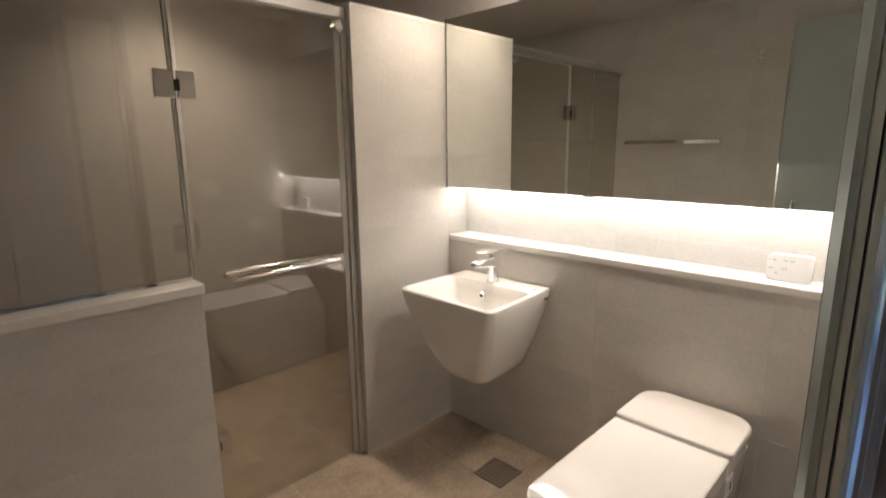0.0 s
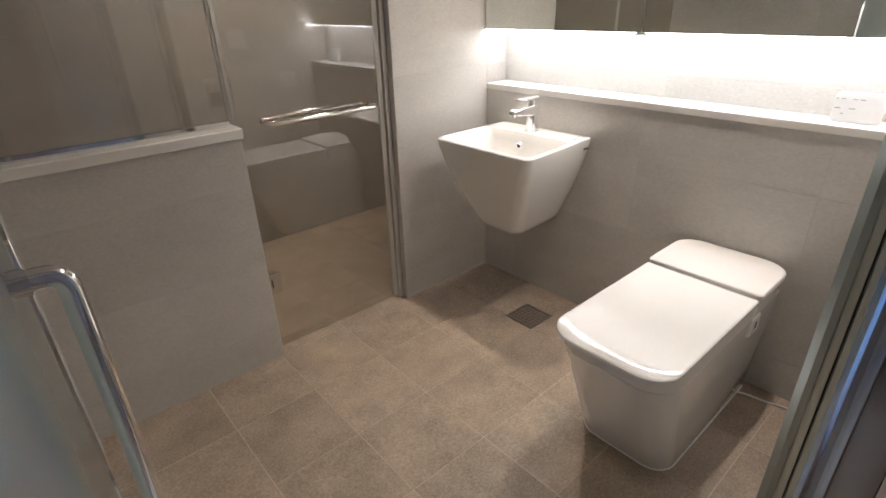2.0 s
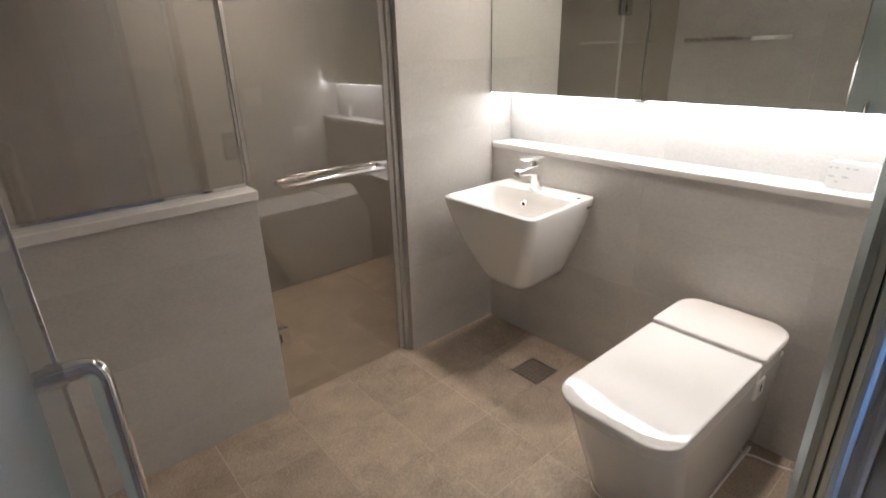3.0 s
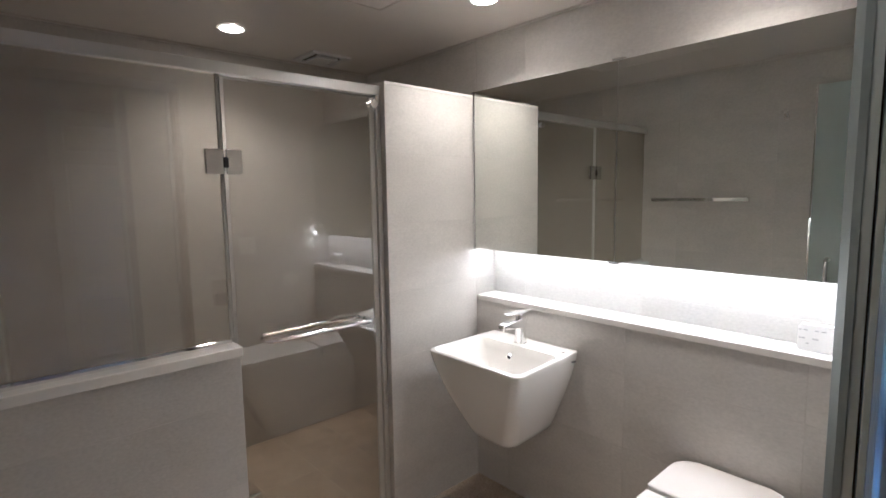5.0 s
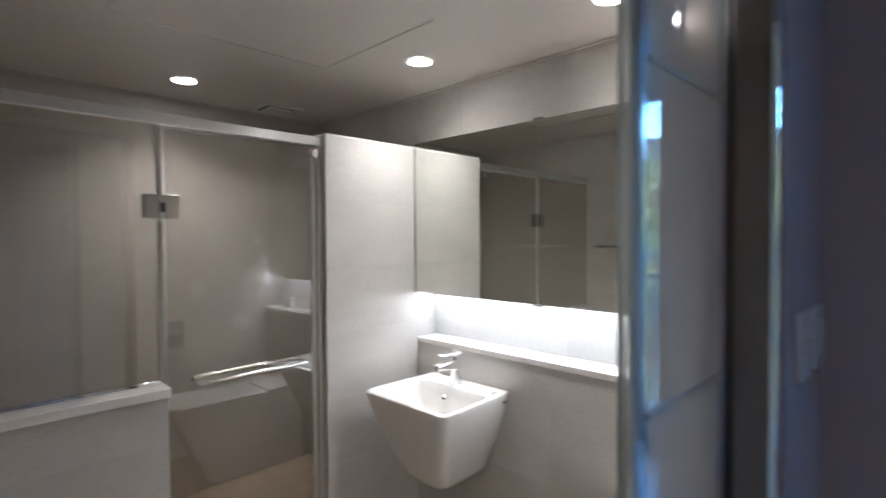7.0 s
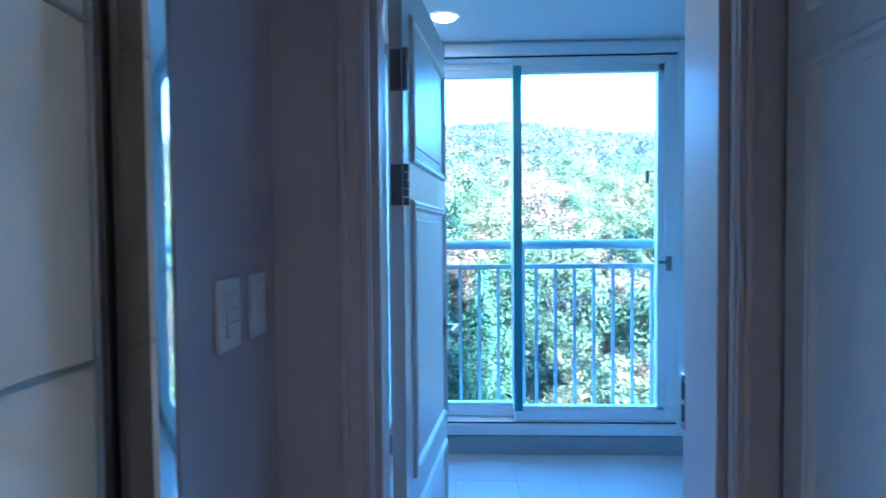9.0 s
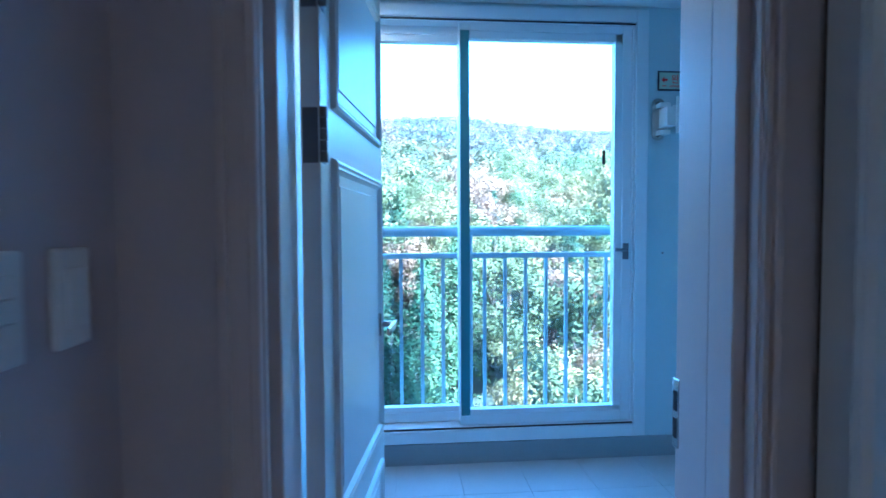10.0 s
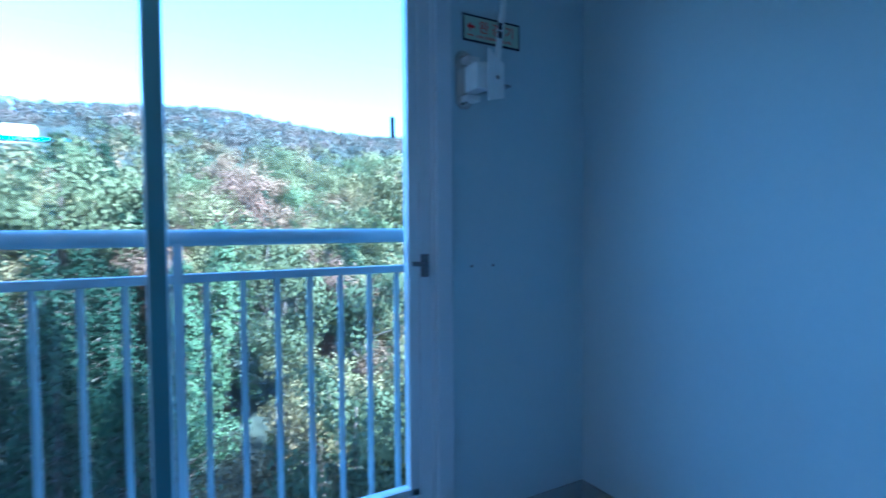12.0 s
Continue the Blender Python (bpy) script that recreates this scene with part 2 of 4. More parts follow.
def add_loft(bm, rings, cap0=True, cap1=True):
    vs = [[bm.verts.new(p) for p in ring] for ring in rings]
    n = len(vs[0])
    for a, b in zip(vs, vs[1:]):
        for k in range(n):
            bm.faces.new((a[k], a[(k + 1) % n], b[(k + 1) % n], b[k]))
    if cap0:
        bm.faces.new(vs[0][::-1])
    if cap1:
        bm.faces.new(vs[-1])
    return bm


def loft(rings, cap0=True, cap1=True):
    bm = add_loft(bmesh.new(), rings, cap0, cap1)
    bmesh.ops.recalc_face_normals(bm, faces=bm.faces)
    return bm


def soften(ob, width=0.004, seg=2, angle=40):
    """Rounds the sharp edges and shades the rest smooth."""
    b = ob.modifiers.new("bevel", "BEVEL")
    b.width, b.segments, b.limit_method, b.angle_limit = width, seg, "ANGLE", radians(angle)
    b.harden_normals = True
    for p in ob.data.polygons:
        p.use_smooth = True
    return ob


def structure(name, bm, material, label, category):
    return tagged(part(name, bm, material), label, category, kind="structure")
# ---- bathroom shell ----
BX0, BX1, BXU = 0.03, 1.905, 2.035      # towel wall, basin wall, wall above the ledge
BY0, BYS, BY1 = 0.20, 1.826, 2.955      # door wall, shower screen, shower end wall
BZ = 2.26                               # ceiling

floor = structure("floor", box(BX0 - 0.1, 0.17, -0.12, BXU + 0.1, BY1 + 0.1, -0.0012), GROUT_FLOOR, "beige stone-look tiled bathroom floor", "floor")
wall_basin = structure("wall_basin", box(BX1 + 0.0008, BY0, -0.006, BXU + 0.1, BYS + 0.12, 0.93), GROUT_WALL, "pale grey tiled wall behind basin and toilet", "wall")
wall_upper = structure("wall_upper", box(BXU + 0.0008, BY0, 0.965, BXU + 0.1, BYS + 0.127, BZ), GROUT_WALL, "pale grey tiled wall above the ledge", "wall")
wall_shower_side = structure("wall_shower_side", box(BXU + 0.0008, BYS + 0.126, -0.006, BXU + 0.1, BY1, BZ), GROUT_WALL, "pale grey tiled side wall of the shower", "wall")
wall_shower_end = structure("wall_shower_end", box(BX0 - 0.1, BY1 + 0.0018, -0.006, BXU + 0.1, BY1 + 0.12, BZ), GROUT_WALL, "pale grey tiled end wall of the shower", "wall")
wall_towel = structure("wall_towel", box(BX0 - 0.1, 0.26, -0.006, BX0 - 0.0018, BY1, BZ), GROUT_WALL, "pale grey tiled wall with a towel bar", "wall")
wall_door_side = structure("wall_door_side", box(1.03, 0.10, -0.006, BXU + 0.1, BY0 - 0.0018, BZ), GROUT_WALL, "pale grey tiled wall beside the bathroom door", "wall")
wall_stub = structure("wall_stub", box(1.3588, BYS + 0.0008, -0.006, BXU + 0.0018, BYS + 0.12, 1.93), GROUT_WALL, "pale grey tiled partition stub between basin and shower", "wall")
wall_low = structure("wall_low", box(BX0, BYS + 0.0008, -0.006, 0.7037, BYS + 0.114, 0.91), GROUT_WALL, "pale grey tiled low wall under the shower glass", "wall")

# ceiling with a service hatch set in it
HX0, HX1, HY0, HY1 = 0.55, 1.418, 1.19, 1.92
bm = bmesh.new()
for a in ((BX0 - 0.1, 0.06, HX0, BY1 + 0.1), (HX1, 0.06, BXU + 0.1, BY1 + 0.1), (HX0, 0.06, HX1, HY0), (HX0, HY1, HX1, BY1 + 0.1)):
    add_box(bm, a[0], a[1], BZ, a[2], a[3], BZ + 0.02)
add_box(bm, BX0 - 0.1, 0.06, BZ + 0.06, BXU + 0.1, BY1 + 0.1, BZ + 0.08)
ceiling = structure("ceiling", bm, CEILING, "plain beige-grey bathroom ceiling board", "ceiling")
hatch = structure("ceiling_hatch", box(HX0 + 0.003, HY0 + 0.003, BZ + 0.001, HX1 - 0.003, HY1 - 0.003, BZ + 0.06, 0.001, 1), CEILING, "square service hatch flush in the bathroom ceiling", "hatch")
bm = bmesh.new()
cw = 0.012
add_box(bm, BX0, BY1 - cw, BZ - 0.008, BXU, BY1, BZ)
add_box(bm, BXU - cw, BY0, BZ - 0.008, BXU, BY1 - cw, BZ)
add_box(bm, BX0, BY0, BZ - 0.008, BX0 + cw, BY1 - cw, BZ)
structure("trim_ceiling", bm, CEILING, "slim ceiling edge moulding", "moulding")

ledge = tagged(part("ledge_shelf", box(BX1 - 0.006, BY0, 0.934, BXU + 0.004, BYS - 0.002, 0.96, 0.003), WHITE_STONE), "white stone ledge running behind the basin and toilet", "shelf")
cap = tagged(part("low_wall_cap", box(BX0, BYS - 0.012, 0.91, 0.712, BYS + 0.126, 0.945, 0.004), WHITE_STONE), "white stone cap on the low shower wall", "wall cap")
part("stub_cap", box(1.357, BYS - 0.002, 1.93, BXU, BYS + 0.122, 1.942, 0.002), WHITE_STONE, wall_stub)

# ---- shower screen ----
screen = thing("shower_screen", 0.4, BYS + 0.05, 0.945, "fixed tinted glass shower panel with chrome frame on low wall", "shower screen")


def local(ob, parent):
    """Keeps a part that was drawn in world space where it is, under its thing."""
    bpy.context.view_layer.update()
    ob.parent = parent
    ob.matrix_parent_inverse = parent.matrix_world.inverted()
    return ob


def wpart(name, bm, material, parent, label="", smooth=False):
    return local(part(name, bm, material, None, label, smooth), parent)


SY = BYS + 0.045
pane = wpart("pane", box(BX0 + 0.004, SY, 0.965, 0.690, SY + 0.008, 1.885), SHOWER_GLASS, screen, "bronze-tinted clear glass")
wpart("bottom_rail", box(BX0, SY - 0.012, 0.945, 0.69, SY + 0.02, 0.967, 0.002), CHROME, screen, "polished chrome sill rail")
wpart("header_rail", box(BX0, SY - 0.014, 1.885, 1.357, SY + 0.022, 1.925, 0.003), RAIL_ALU, screen, "satin metal header rail")
for mx in (0.6905, 0.7015):
    wpart("mullion", box(mx, SY - 0.003, 0.967, mx + 0.004, SY + 0.011, 1.885, 0.001, 1), POST_METAL, screen, "slim metal glass edge")
wpart("mullion_seal", box(0.695, SY + 0.001, 0.967, 0.7012, SY + 0.007, 1.885), SEAL, screen)
wpart("wall_post", box(1.334, SY - 0.014, 0.0, 1.357, SY + 0.022, 1.885, 0.002), POST_METAL, screen, "steel post beside the shower door")
wpart("low_post", box(0.713, SY - 0.006, 0.0, 0.718, SY + 0.014, 0.91, 0.001), STEEL, screen)

sdoor = thing("shower_door", 0.70, SY, 0.01, "tinted frameless glass shower door with chrome hinges and bar", "shower door")
wpart("pane", box(0.7185, SY, 0.012, 1.310, SY + 0.008, 1.872), SHOWER_GLASS, sdoor, "bronze-tinted clear glass")
wpart("edge_seal", box(1.310, SY - 0.002, 0.012, 1.331, SY + 0.010, 1.872), SEAL, sdoor, "milky plastic edge seal")
for hz in (1.59, 0.316):
    x0 = 0.633 if hz > 1 else 0.714
    h = wpart("hinge", box(0.708, SY - 0.016, hz - 0.043, 0.762, SY - 0.001, hz + 0.043, 0.002), STEEL, sdoor, "square brushed metal glass hinge")
    if hz > 1:
        wpart("hinge_leaf", box(0.640, SY - 0.016, hz - 0.043, 0.700, SY - 0.001, hz + 0.043, 0.002), STEEL, sdoor)
        wpart("hinge_slot", box(0.697, SY - 0.018, hz - 0.02, 0.714, SY - 0.012, hz + 0.015), DARK, sdoor)
    else:
        wpart("hinge_slot", box(0.722, SY - 0.018, hz - 0.015, 0.727, SY - 0.012, hz + 0.02), DARK, sdoor)
HB = SY - 0.055
wpart("bar", tube([(0.812, SY, 0.94), (0.812, HB, 0.94), (1.262, HB, 0.94), (1.262, SY, 0.94)], 0.0095, 16, 0.03), CHROME, sdoor, "chrome bar handle", True)
wpart("back_bar", tube([(0.812, SY + 0.008, 0.94), (0.812, SY + 0.05, 0.94), (1.262, SY + 0.05, 0.94), (1.262, SY + 0.008, 0.94)], 0.0095, 16, 0.02), CHROME, sdoor, "", True)
bm = cyl((1.308, SY - 0.03, 1.845), (1.308, SY - 0.002, 1.845), 0.013)
add_cyl(bm, (1.308, SY - 0.042, 1.845), (1.308, SY - 0.03, 1.845), 0.017)
wpart("pivot_knob", bm, CHROME, sdoor, "round chrome pivot knob", True)

# ---- mirror cabinet and its light ----
cab = thing("mirror_cabinet", 1.95, 1.06, 1.195, "wide wall cabinet with frameless mirror doors above the ledge", "mirror cabinet")
wpart("body", box(1.898, 0.295, 1.205, BXU, 1.812, 1.955, 0.002), WHITE_PLASTIC, cab, "white cabinet carcass")
for y0, y1 in ((1.0595, 1.812), (0.30, 1.0565)):
    d = wpart("door", box(1.882, y0, 1.195, 1.897, y1, 1.955, 0.001, 1), WHITE_PLASTIC, cab, "mirror-fronted cabinet door")
    wpart("mirror", box(1.878, y0, 1.195, 1.881, y1, 1.955), MIRROR, d, "clear silver mirror")
wpart("side_strip", box(1.874, 1.8125, 1.19, 1.90, 1.8225, 1.957, 0.002), CHROME, cab, "slim chrome edge strip")
for z0, z1 in ((1.187, 1.1945), (1.9555, 1.963)):
    wpart("catch", box(1.872, 1.035, z0, 1.90, 1.08, z1, 0.001, 1), STEEL, cab)
led = tagged(part("led_strip", box(1.912, 0.21, 1.190, 1.965, 1.815, 1.2035), LED_GLOW), "glowing white LED strip under the mirror cabinet", "led strip")

# ---- basin ----
basin = thing("wash_basin", 1.70, 1.46, 0.40, "white glazed wall-hung wash basin with a tapering bowl", "wash basin")
Y0, Y1, X0, X1, RZ = 1.197, 1.712, 1.466, 1.903, 0.795
bm = bmesh.new()


def narrowed(ring):
    """The bowl is a little narrower at the wall than at its front."""
    for p in ring:
        p.y += 0.034 * (p.x - X0) / (X1 - X0) * max(0.0, (Y1 - p.y) / (Y1 - Y0))
    return ring


rings = []
for z, ins in ((0.377, 0.055), (0.379, 0.034), (0.385, 0.018), (0.396, 0.007), (0.412, 0.001), (0.435, 0.0), (0.47, 0.0), (0.52, 0.0), (0.58, 0.0), (0.65, 0.0), (0.72, 0.0), (0.765, 0.0), (0.785, 0.0), (0.791, 0.0005), (0.795, 0.004)):
    k = max(0.0, 1 - (z - 0.38) / 0.41)
    r = 0.04 + 0.022 * k
    rings.append(narrowed(rounded(X0 + 0.160 * k ** 1.35 + ins, Y0 + 0.165 * k ** 1.3 + ins, X1, Y1 - 0.112 * k ** 1.35 - ins, z, (r, 0.006, 0.006, r), 8)))
for z, i, r in ((0.7965, 0.016, 0.035), (0.793, 0.02, 0.034), (0.76, 0.032, 0.05), (0.71, 0.05, 0.06), (0.675, 0.085, 0.06), (0.667, 0.13, 0.05)):
    rings.append(narrowed(rounded(X0 + i, Y0 + i, 1.775 - (i - 0.016) * 0.8, Y1 - i, z, r, 8)))
add_loft(bm, rings)
bmesh.ops.recalc_face_normals(bm, faces=bm.faces)
bowl = wpart("bowl", bm, CERAMIC, basin, "", True)
ov = wpart("overflow_ring", cyl((1.742, 1.478, 0.7475), (1.752, 1.478, 0.7505), 0.0125, n=24), CHROME, basin, "chrome overflow ring", True)
wpart("overflow_hole", cyl((1.7405, 1.478, 0.747), (1.7425, 1.478, 0.7475), 0.0085, n=20), DARK, basin)
bm = cyl((1.62, 1.46, 0.667), (1.62, 1.46, 0.672), 0.03, n=28)
wpart("waste_plug", bm, CHROME, basin, "round chrome waste", True)
wpart("maker_mark", box(1.86, 1.2262, 0.752, 1.885, 1.2342, 0.757), GUNMETAL, basin)
wpart("maker_mark", box(1.82, 1.256, 0.7953, 1.85, 1.263, 0.7968), STEEL, basin)

faucet = thing("basin_faucet", 1.82, 1.475, 0.797, "chrome single-lever mixer tap standing on the basin", "faucet")
FY = 1.475
bm = loft([rounded(1.82 - a, FY - a, 1.82 + a, FY + a, z, a * 0.8, 7) for z, a in ((0.797, 0.027), (0.801, 0.027), (0.8025, 0.0245), (0.860, 0.0225), (0.904, 0.0225), (0.906, 0.021))])
wpart("body", bm, CHROME, faucet, "", True)


def bar_along_x(stations):
    """A rounded bar: stations of x, half width, bottom and top."""
    return loft([[Vector((x, FY + p.x, p.y)) for p in rounded(-hw, z0, hw, z1, 0, min(0.006, (z1 - z0) * 0.4), 4)] for x, hw, z0, z1 in stations])


wpart("spout", bar_along_x(((1.842, 0.019, 0.872, 0.908), (1.839, 0.0215, 0.868, 0.912), (1.80, 0.0215, 0.868, 0.912), (1.72, 0.0195, 0.878, 0.905), (1.692, 0.0185, 0.881, 0.902), (1.688, 0.016, 0.884, 0.899))), CHROME, faucet, "", True)
wpart("aerator", cyl((1.707, FY, 0.872), (1.707, FY, 0.884), 0.0115), CHROME, faucet, "", True)
wpart("lever_pivot", loft([rounded(1.80, FY - 0.02, 1.842, FY + 0.02, z, 0.014, 6) for z in (0.911, 0.931)]), CHROME, faucet, "", True)
wpart("lever", bar_along_x(((1.847, 0.019, 0.930, 0.942), (1.844, 0.0215, 0.928, 0.945), (1.80, 0.0215, 0.929, 0.946), (1.76, 0.0205, 0.936, 0.946), (1.728, 0.019, 0.939, 0.945), (1.724, 0.016, 0.940, 0.944))), CHROME, faucet, "flat chrome lever", True)

# ---- toilet ----
toilet = thing("toilet", 1.5, 0.622, 0.0, "white one-piece square toilet with closed soft-curved lid", "toilet")
TY0, TY1 = 0.445, 0.793


def t_ring(z, x0, dy, r, x1=1.885):
    s = 0.012 * z / 0.42
    return rounded(x0, TY0 + dy - s, x1, TY1 - dy - s, z, (r, 0.03, 0.03, r), 8)


bm = loft([t_ring(z, x0, dy, r) for z, x0, dy, r in ((0.004, 1.272, 0.022, 0.07), (0.02, 1.264, 0.019, 0.072), (0.12, 1.222, 0.015, 0.075), (0.25, 1.168, 0.01, 0.08), (0.36, 1.122, 0.006, 0.085), (0.415, 1.10, 0.004, 0.085), (0.42, 1.098, 0.004, 0.085))])
wpart("pan", bm, CERAMIC, toilet, "glossy white ceramic body", True)
TU0, TU1 = TY0 - 0.013, TY1 - 0.013
bm = loft([rounded(x0, TU0 + d, 1.63, TU1 - d, z, (0.085, 0.015, 0.015, 0.085), 8) for z, x0, d in ((0.4205, 1.100, 0.008), (0.423, 1.096, 0.004), (0.470, 1.080, 0.003), (0.474, 1.084, 0.007))])
wpart("seat", bm, WHITE_PLASTIC, toilet, "white plastic seat ring", True)


def lid_sag(ring):
    """The lid is slightly hollow along its middle and falls a little towards its front."""
    for p in ring:
        p.z += (1.34 - p.x) * 0.004 - 0.003 * (1 - min(1.0, abs(p.y - 0.606) / 0.174) ** 2)
    return ring


LR = (0.080, 0.005, 0.005, 0.092)
rings = [rounded(x0, TU0 + d, 1.618, TU1 - d, z, LR, 9) for z, x0, d in ((0.4765, 1.075, 0.012), (0.4775, 1.060, 0.0), (0.4805, 1.057, -0.003), (0.4905, 1.057, -0.003), (0.4935, 1.060, 0.0))]
for i in (0.004, 0.03, 0.06, 0.09, 0.12, 0.15):
    q = max(0.012, 0.085 - i * 0.45)
    rings.append(rounded(1.060 + i, TU0 + i, 1.618 - i * 0.3, TU1 - i, 0.4945, (q, 0.005, 0.005, q), 9))
bm = loft([lid_sag(ring) for ring in rings])
wpart("lid", bm, LID_PLASTIC, toilet, "white glossy lid, closed", True)
TR = (0.016, 0.080, 0.080, 0.016)
bm = loft([rounded(1.634, TU0 + d, 1.888, TU1 - d, z, TR, 8) for z, d in ((0.4205, 0.004), (0.45, 0.004), (0.482, 0.006))])
wpart("tank", bm, CERAMIC, toilet, "white rear housing", True)
bm = loft([rounded(1.628 + d, TU0 - 0.006 + d, 1.892 - d, TU1 + 0.006 - d, z, TR, 8) for z, d in ((0.4835, 0.004), (0.486, 0.0), (0.500, 0.0), (0.5035, 0.003), (0.5045, 0.008))])
wpart("tank_cover", bm, PINKISH, toilet, "off-white tank cover with rounded corners", True)
wpart("floor_seal", loft([rounded(1.268, TY0 + 0.018, 1.888, TY1 - 0.018, z, (0.072, 0.03, 0.03, 0.072), 8) for z in (0.0005, 0.004)]), SWITCH_PLASTIC, toilet, "white bead of sealant")
wpart("side_button", box(1.655, TY0 - 0.0152, 0.375, 1.665, TY0 + 0.006, 0.40, 0.002), DARK, toilet)
wpart("side_cap", box(1.625, TY0 - 0.0135, 0.352, 1.695, TY0 + 0.012, 0.418, 0.006), WHITE_PLASTIC, toilet)
tagged(part("toilet_cable", tube([(1.80, 0.475, 0.012), (1.825, 0.44, 0.006), (1.835, 0.37, 0.006), (1.87, 0.25, 0.006), (1.90, 0.215, 0.012)], 0.004, 8, 0.02), WHITE_PLASTIC, smooth=True), "thin white supply cable lying beside the toilet", "cable")

# ---- controller on the ledge ----
ctrl = thing("bidet_remote", 1.97, 0.40, 0.96, "white wall remote control standing on the ledge", "remote control")
bm = loft([[Vector((x + (p.y - 0.96) * 0.12, p.x, p.y)) for p in rounded(0.345 + d, 0.962, 0.468 - d, 1.043 - d * 0.5, 0, 0.012, 6)] for x, d in ((1.962, 0.002), (1.960, 0.0), (1.985, 0.0), (1.987, 0.002))][1:])
wpart("body", bm, WHITE_PLASTIC, ctrl)
for yy, zz, w in ((0.462, 1.026, 0.008), (0.447, 1.026, 0.010), (0.418, 1.026, 0.010), (0.40, 1.026, 0.012), (0.455, 1.000, 0.016), (0.42, 1.000, 0.016), (0.44, 0.985, 0.008)):
    wpart("print_bar", box(1.9585 + (zz - 0.96) * 0.12, yy - w / 2, zz - 0.0018, 1.9615 + (zz - 0.96) * 0.12, yy + w / 2, zz + 0.0012), PRINT_GREY, ctrl)

# ---- floor drain ----
drain = thing("floor_drain", 1.663, 1.312, 0.0, "square dark steel floor drain with a slotted grate", "floor drain")
bm = bmesh.new()
for a in ((-0.075, -0.075, 0.075, -0.066), (-0.075, 0.066, 0.075, 0.075), (-0.075, -0.066, -0.066, 0.066), (0.066, -0.066, 0.075, 0.066)):
    add_box(bm, a[0], a[1], -0.004, a[2], a[3], 0.003)
part("frame", bm, DRAIN_STEEL, drain)
part("sump", box(-0.066, -0.066, -0.005, 0.066, 0.066, -0.0035), DARK, drain)
bm = bmesh.new()
for k in range(8):
    c = -0.066 + 0.132 * k / 7
    add_box(bm, -0.066, c - 0.0035, -0.003, 0.066, c + 0.0035, 0.002)
    add_box(bm, c - 0.0035, -0.066, -0.003, c + 0.0035, 0.066, 0.0015)
part("grate", bm, DRAIN_STEEL, drain)

# ---- bathroom ceiling fittings ----


def downlight(x, y, z, glow_mat, r, label):
    d = thing("ceiling_downlight", x, y, z, label, "downlight", group="recessed ceiling downlights")
    bm = bmesh.new()
    add_loft(bm, [[Vector((rr * math.cos(a), rr * math.sin(a), h)) for a in [2 * math.pi * k / 40 for k in range(40)]] for rr, h in ((r + 0.012, -0.001), (r + 0.009, -0.005), (r, -0.004), (r, 0.004))], False, False)
    part("rim", bm, WHITE_PLASTIC, d, "white trim ring", True)
    part("lens", cyl((0, 0, -0.003), (0, 0, 0.0), r, n=40), glow_mat, d, "glowing lens")
    return d


downlight(-0.45, -0.48, 2.42, LAMP_GLOW, 0.055, "round recessed warm-white corridor downlight, lit")
for lx, ly in BATH_LAMPS:
    downlight(lx, ly, BZ, LAMP_GLOW, 0.052, "round recessed warm-white ceiling downlight, lit")
vent = thing("ceiling_vent", 1.60, 2.765, BZ, "square ceiling exhaust vent with a dark slot round its cover", "vent")
bm = bmesh.new()
for a in ((-0.12, -0.12, 0.12, -0.09), (-0.12, 0.09, 0.12, 0.12), (-0.12, -0.09, -0.09, 0.09), (0.09, -0.09, 0.12, 0.09)):
    add_box(bm, a[0], a[1], -0.012, a[2], a[3], 0.0)
part("frame", bm, WHITE_PLASTIC, vent)
part("duct", box(-0.09, -0.09, -0.004, 0.09, 0.09, -0.001), DARK, vent)
part("cover", box(-0.066, -0.066, -0.02, 0.066, 0.066, -0.006, 0.004), WHITE_PLASTIC, vent)

# ---- fittings on the towel wall and the door wall ----
bar = thing("towel_bar", BX0, 1.42, 1.40, "flat chrome towel bar on the tiled wall", "towel bar")
TB = (1.15, 1.78)
wpart("rail", box(BX0 + 0.05, TB[0], 1.392, BX0 + 0.06, TB[1], 1.415, 0.001, 1), CHROME, bar)
for y in (TB[0] + 0.02, TB[1] - 0.02):
    wpart("bracket", box(BX0, y - 0.012, 1.39, BX0 + 0.052, y + 0.012, 1.417, 0.002), CHROME, bar)
hook = thing("robe_hook", BX0, 0.98, 1.90, "small chrome robe hook on the tiled wall", "hook")
wpart("plate", box(BX0, 0.965, 1.885, BX0 + 0.008, 0.995, 1.935, 0.002), CHROME, hook)
wpart("peg", tube([(BX0 + 0.006, 0.98, 1.92), (BX0 + 0.03, 0.98, 1.895), (BX0 + 0.045, 0.98, 1.915)], 0.006, 10, 0.012), CHROME, hook, "", True)
out = thing("wall_outlet", 1.405, BY0, 1.135, "white square wall outlet with a round cover", "outlet")
wpart("plate", box(1.348, BY0, 1.077, 1.462, BY0 + 0.01, 1.193, 0.004), WHITE_PLASTIC, out)
wpart("cover", cyl((1.405, BY0 + 0.009, 1.135), (1.405, BY0 + 0.02, 1.135), 0.026, n=28), WHITE_PLASTIC, out, "", True)
sw = thing("flush_switch", 1.71, BY0, 0.855, "white flush control box on the tiled wall", "control box")
wpart("plate", box(1.652, BY0, 0.803, 1.768, BY0 + 0.006, 0.907, 0.002), WHITE_PLASTIC, sw)
wpart("button", box(1.675, BY0 + 0.006, 0.83, 1.745, BY0 + 0.009, 0.88, 0.003), WHITE_PLASTIC, sw)
hold = thing("paper_holder", 1.235, BY0, 0.83, "recess-style steel paper holder on the tiled wall", "paper holder")
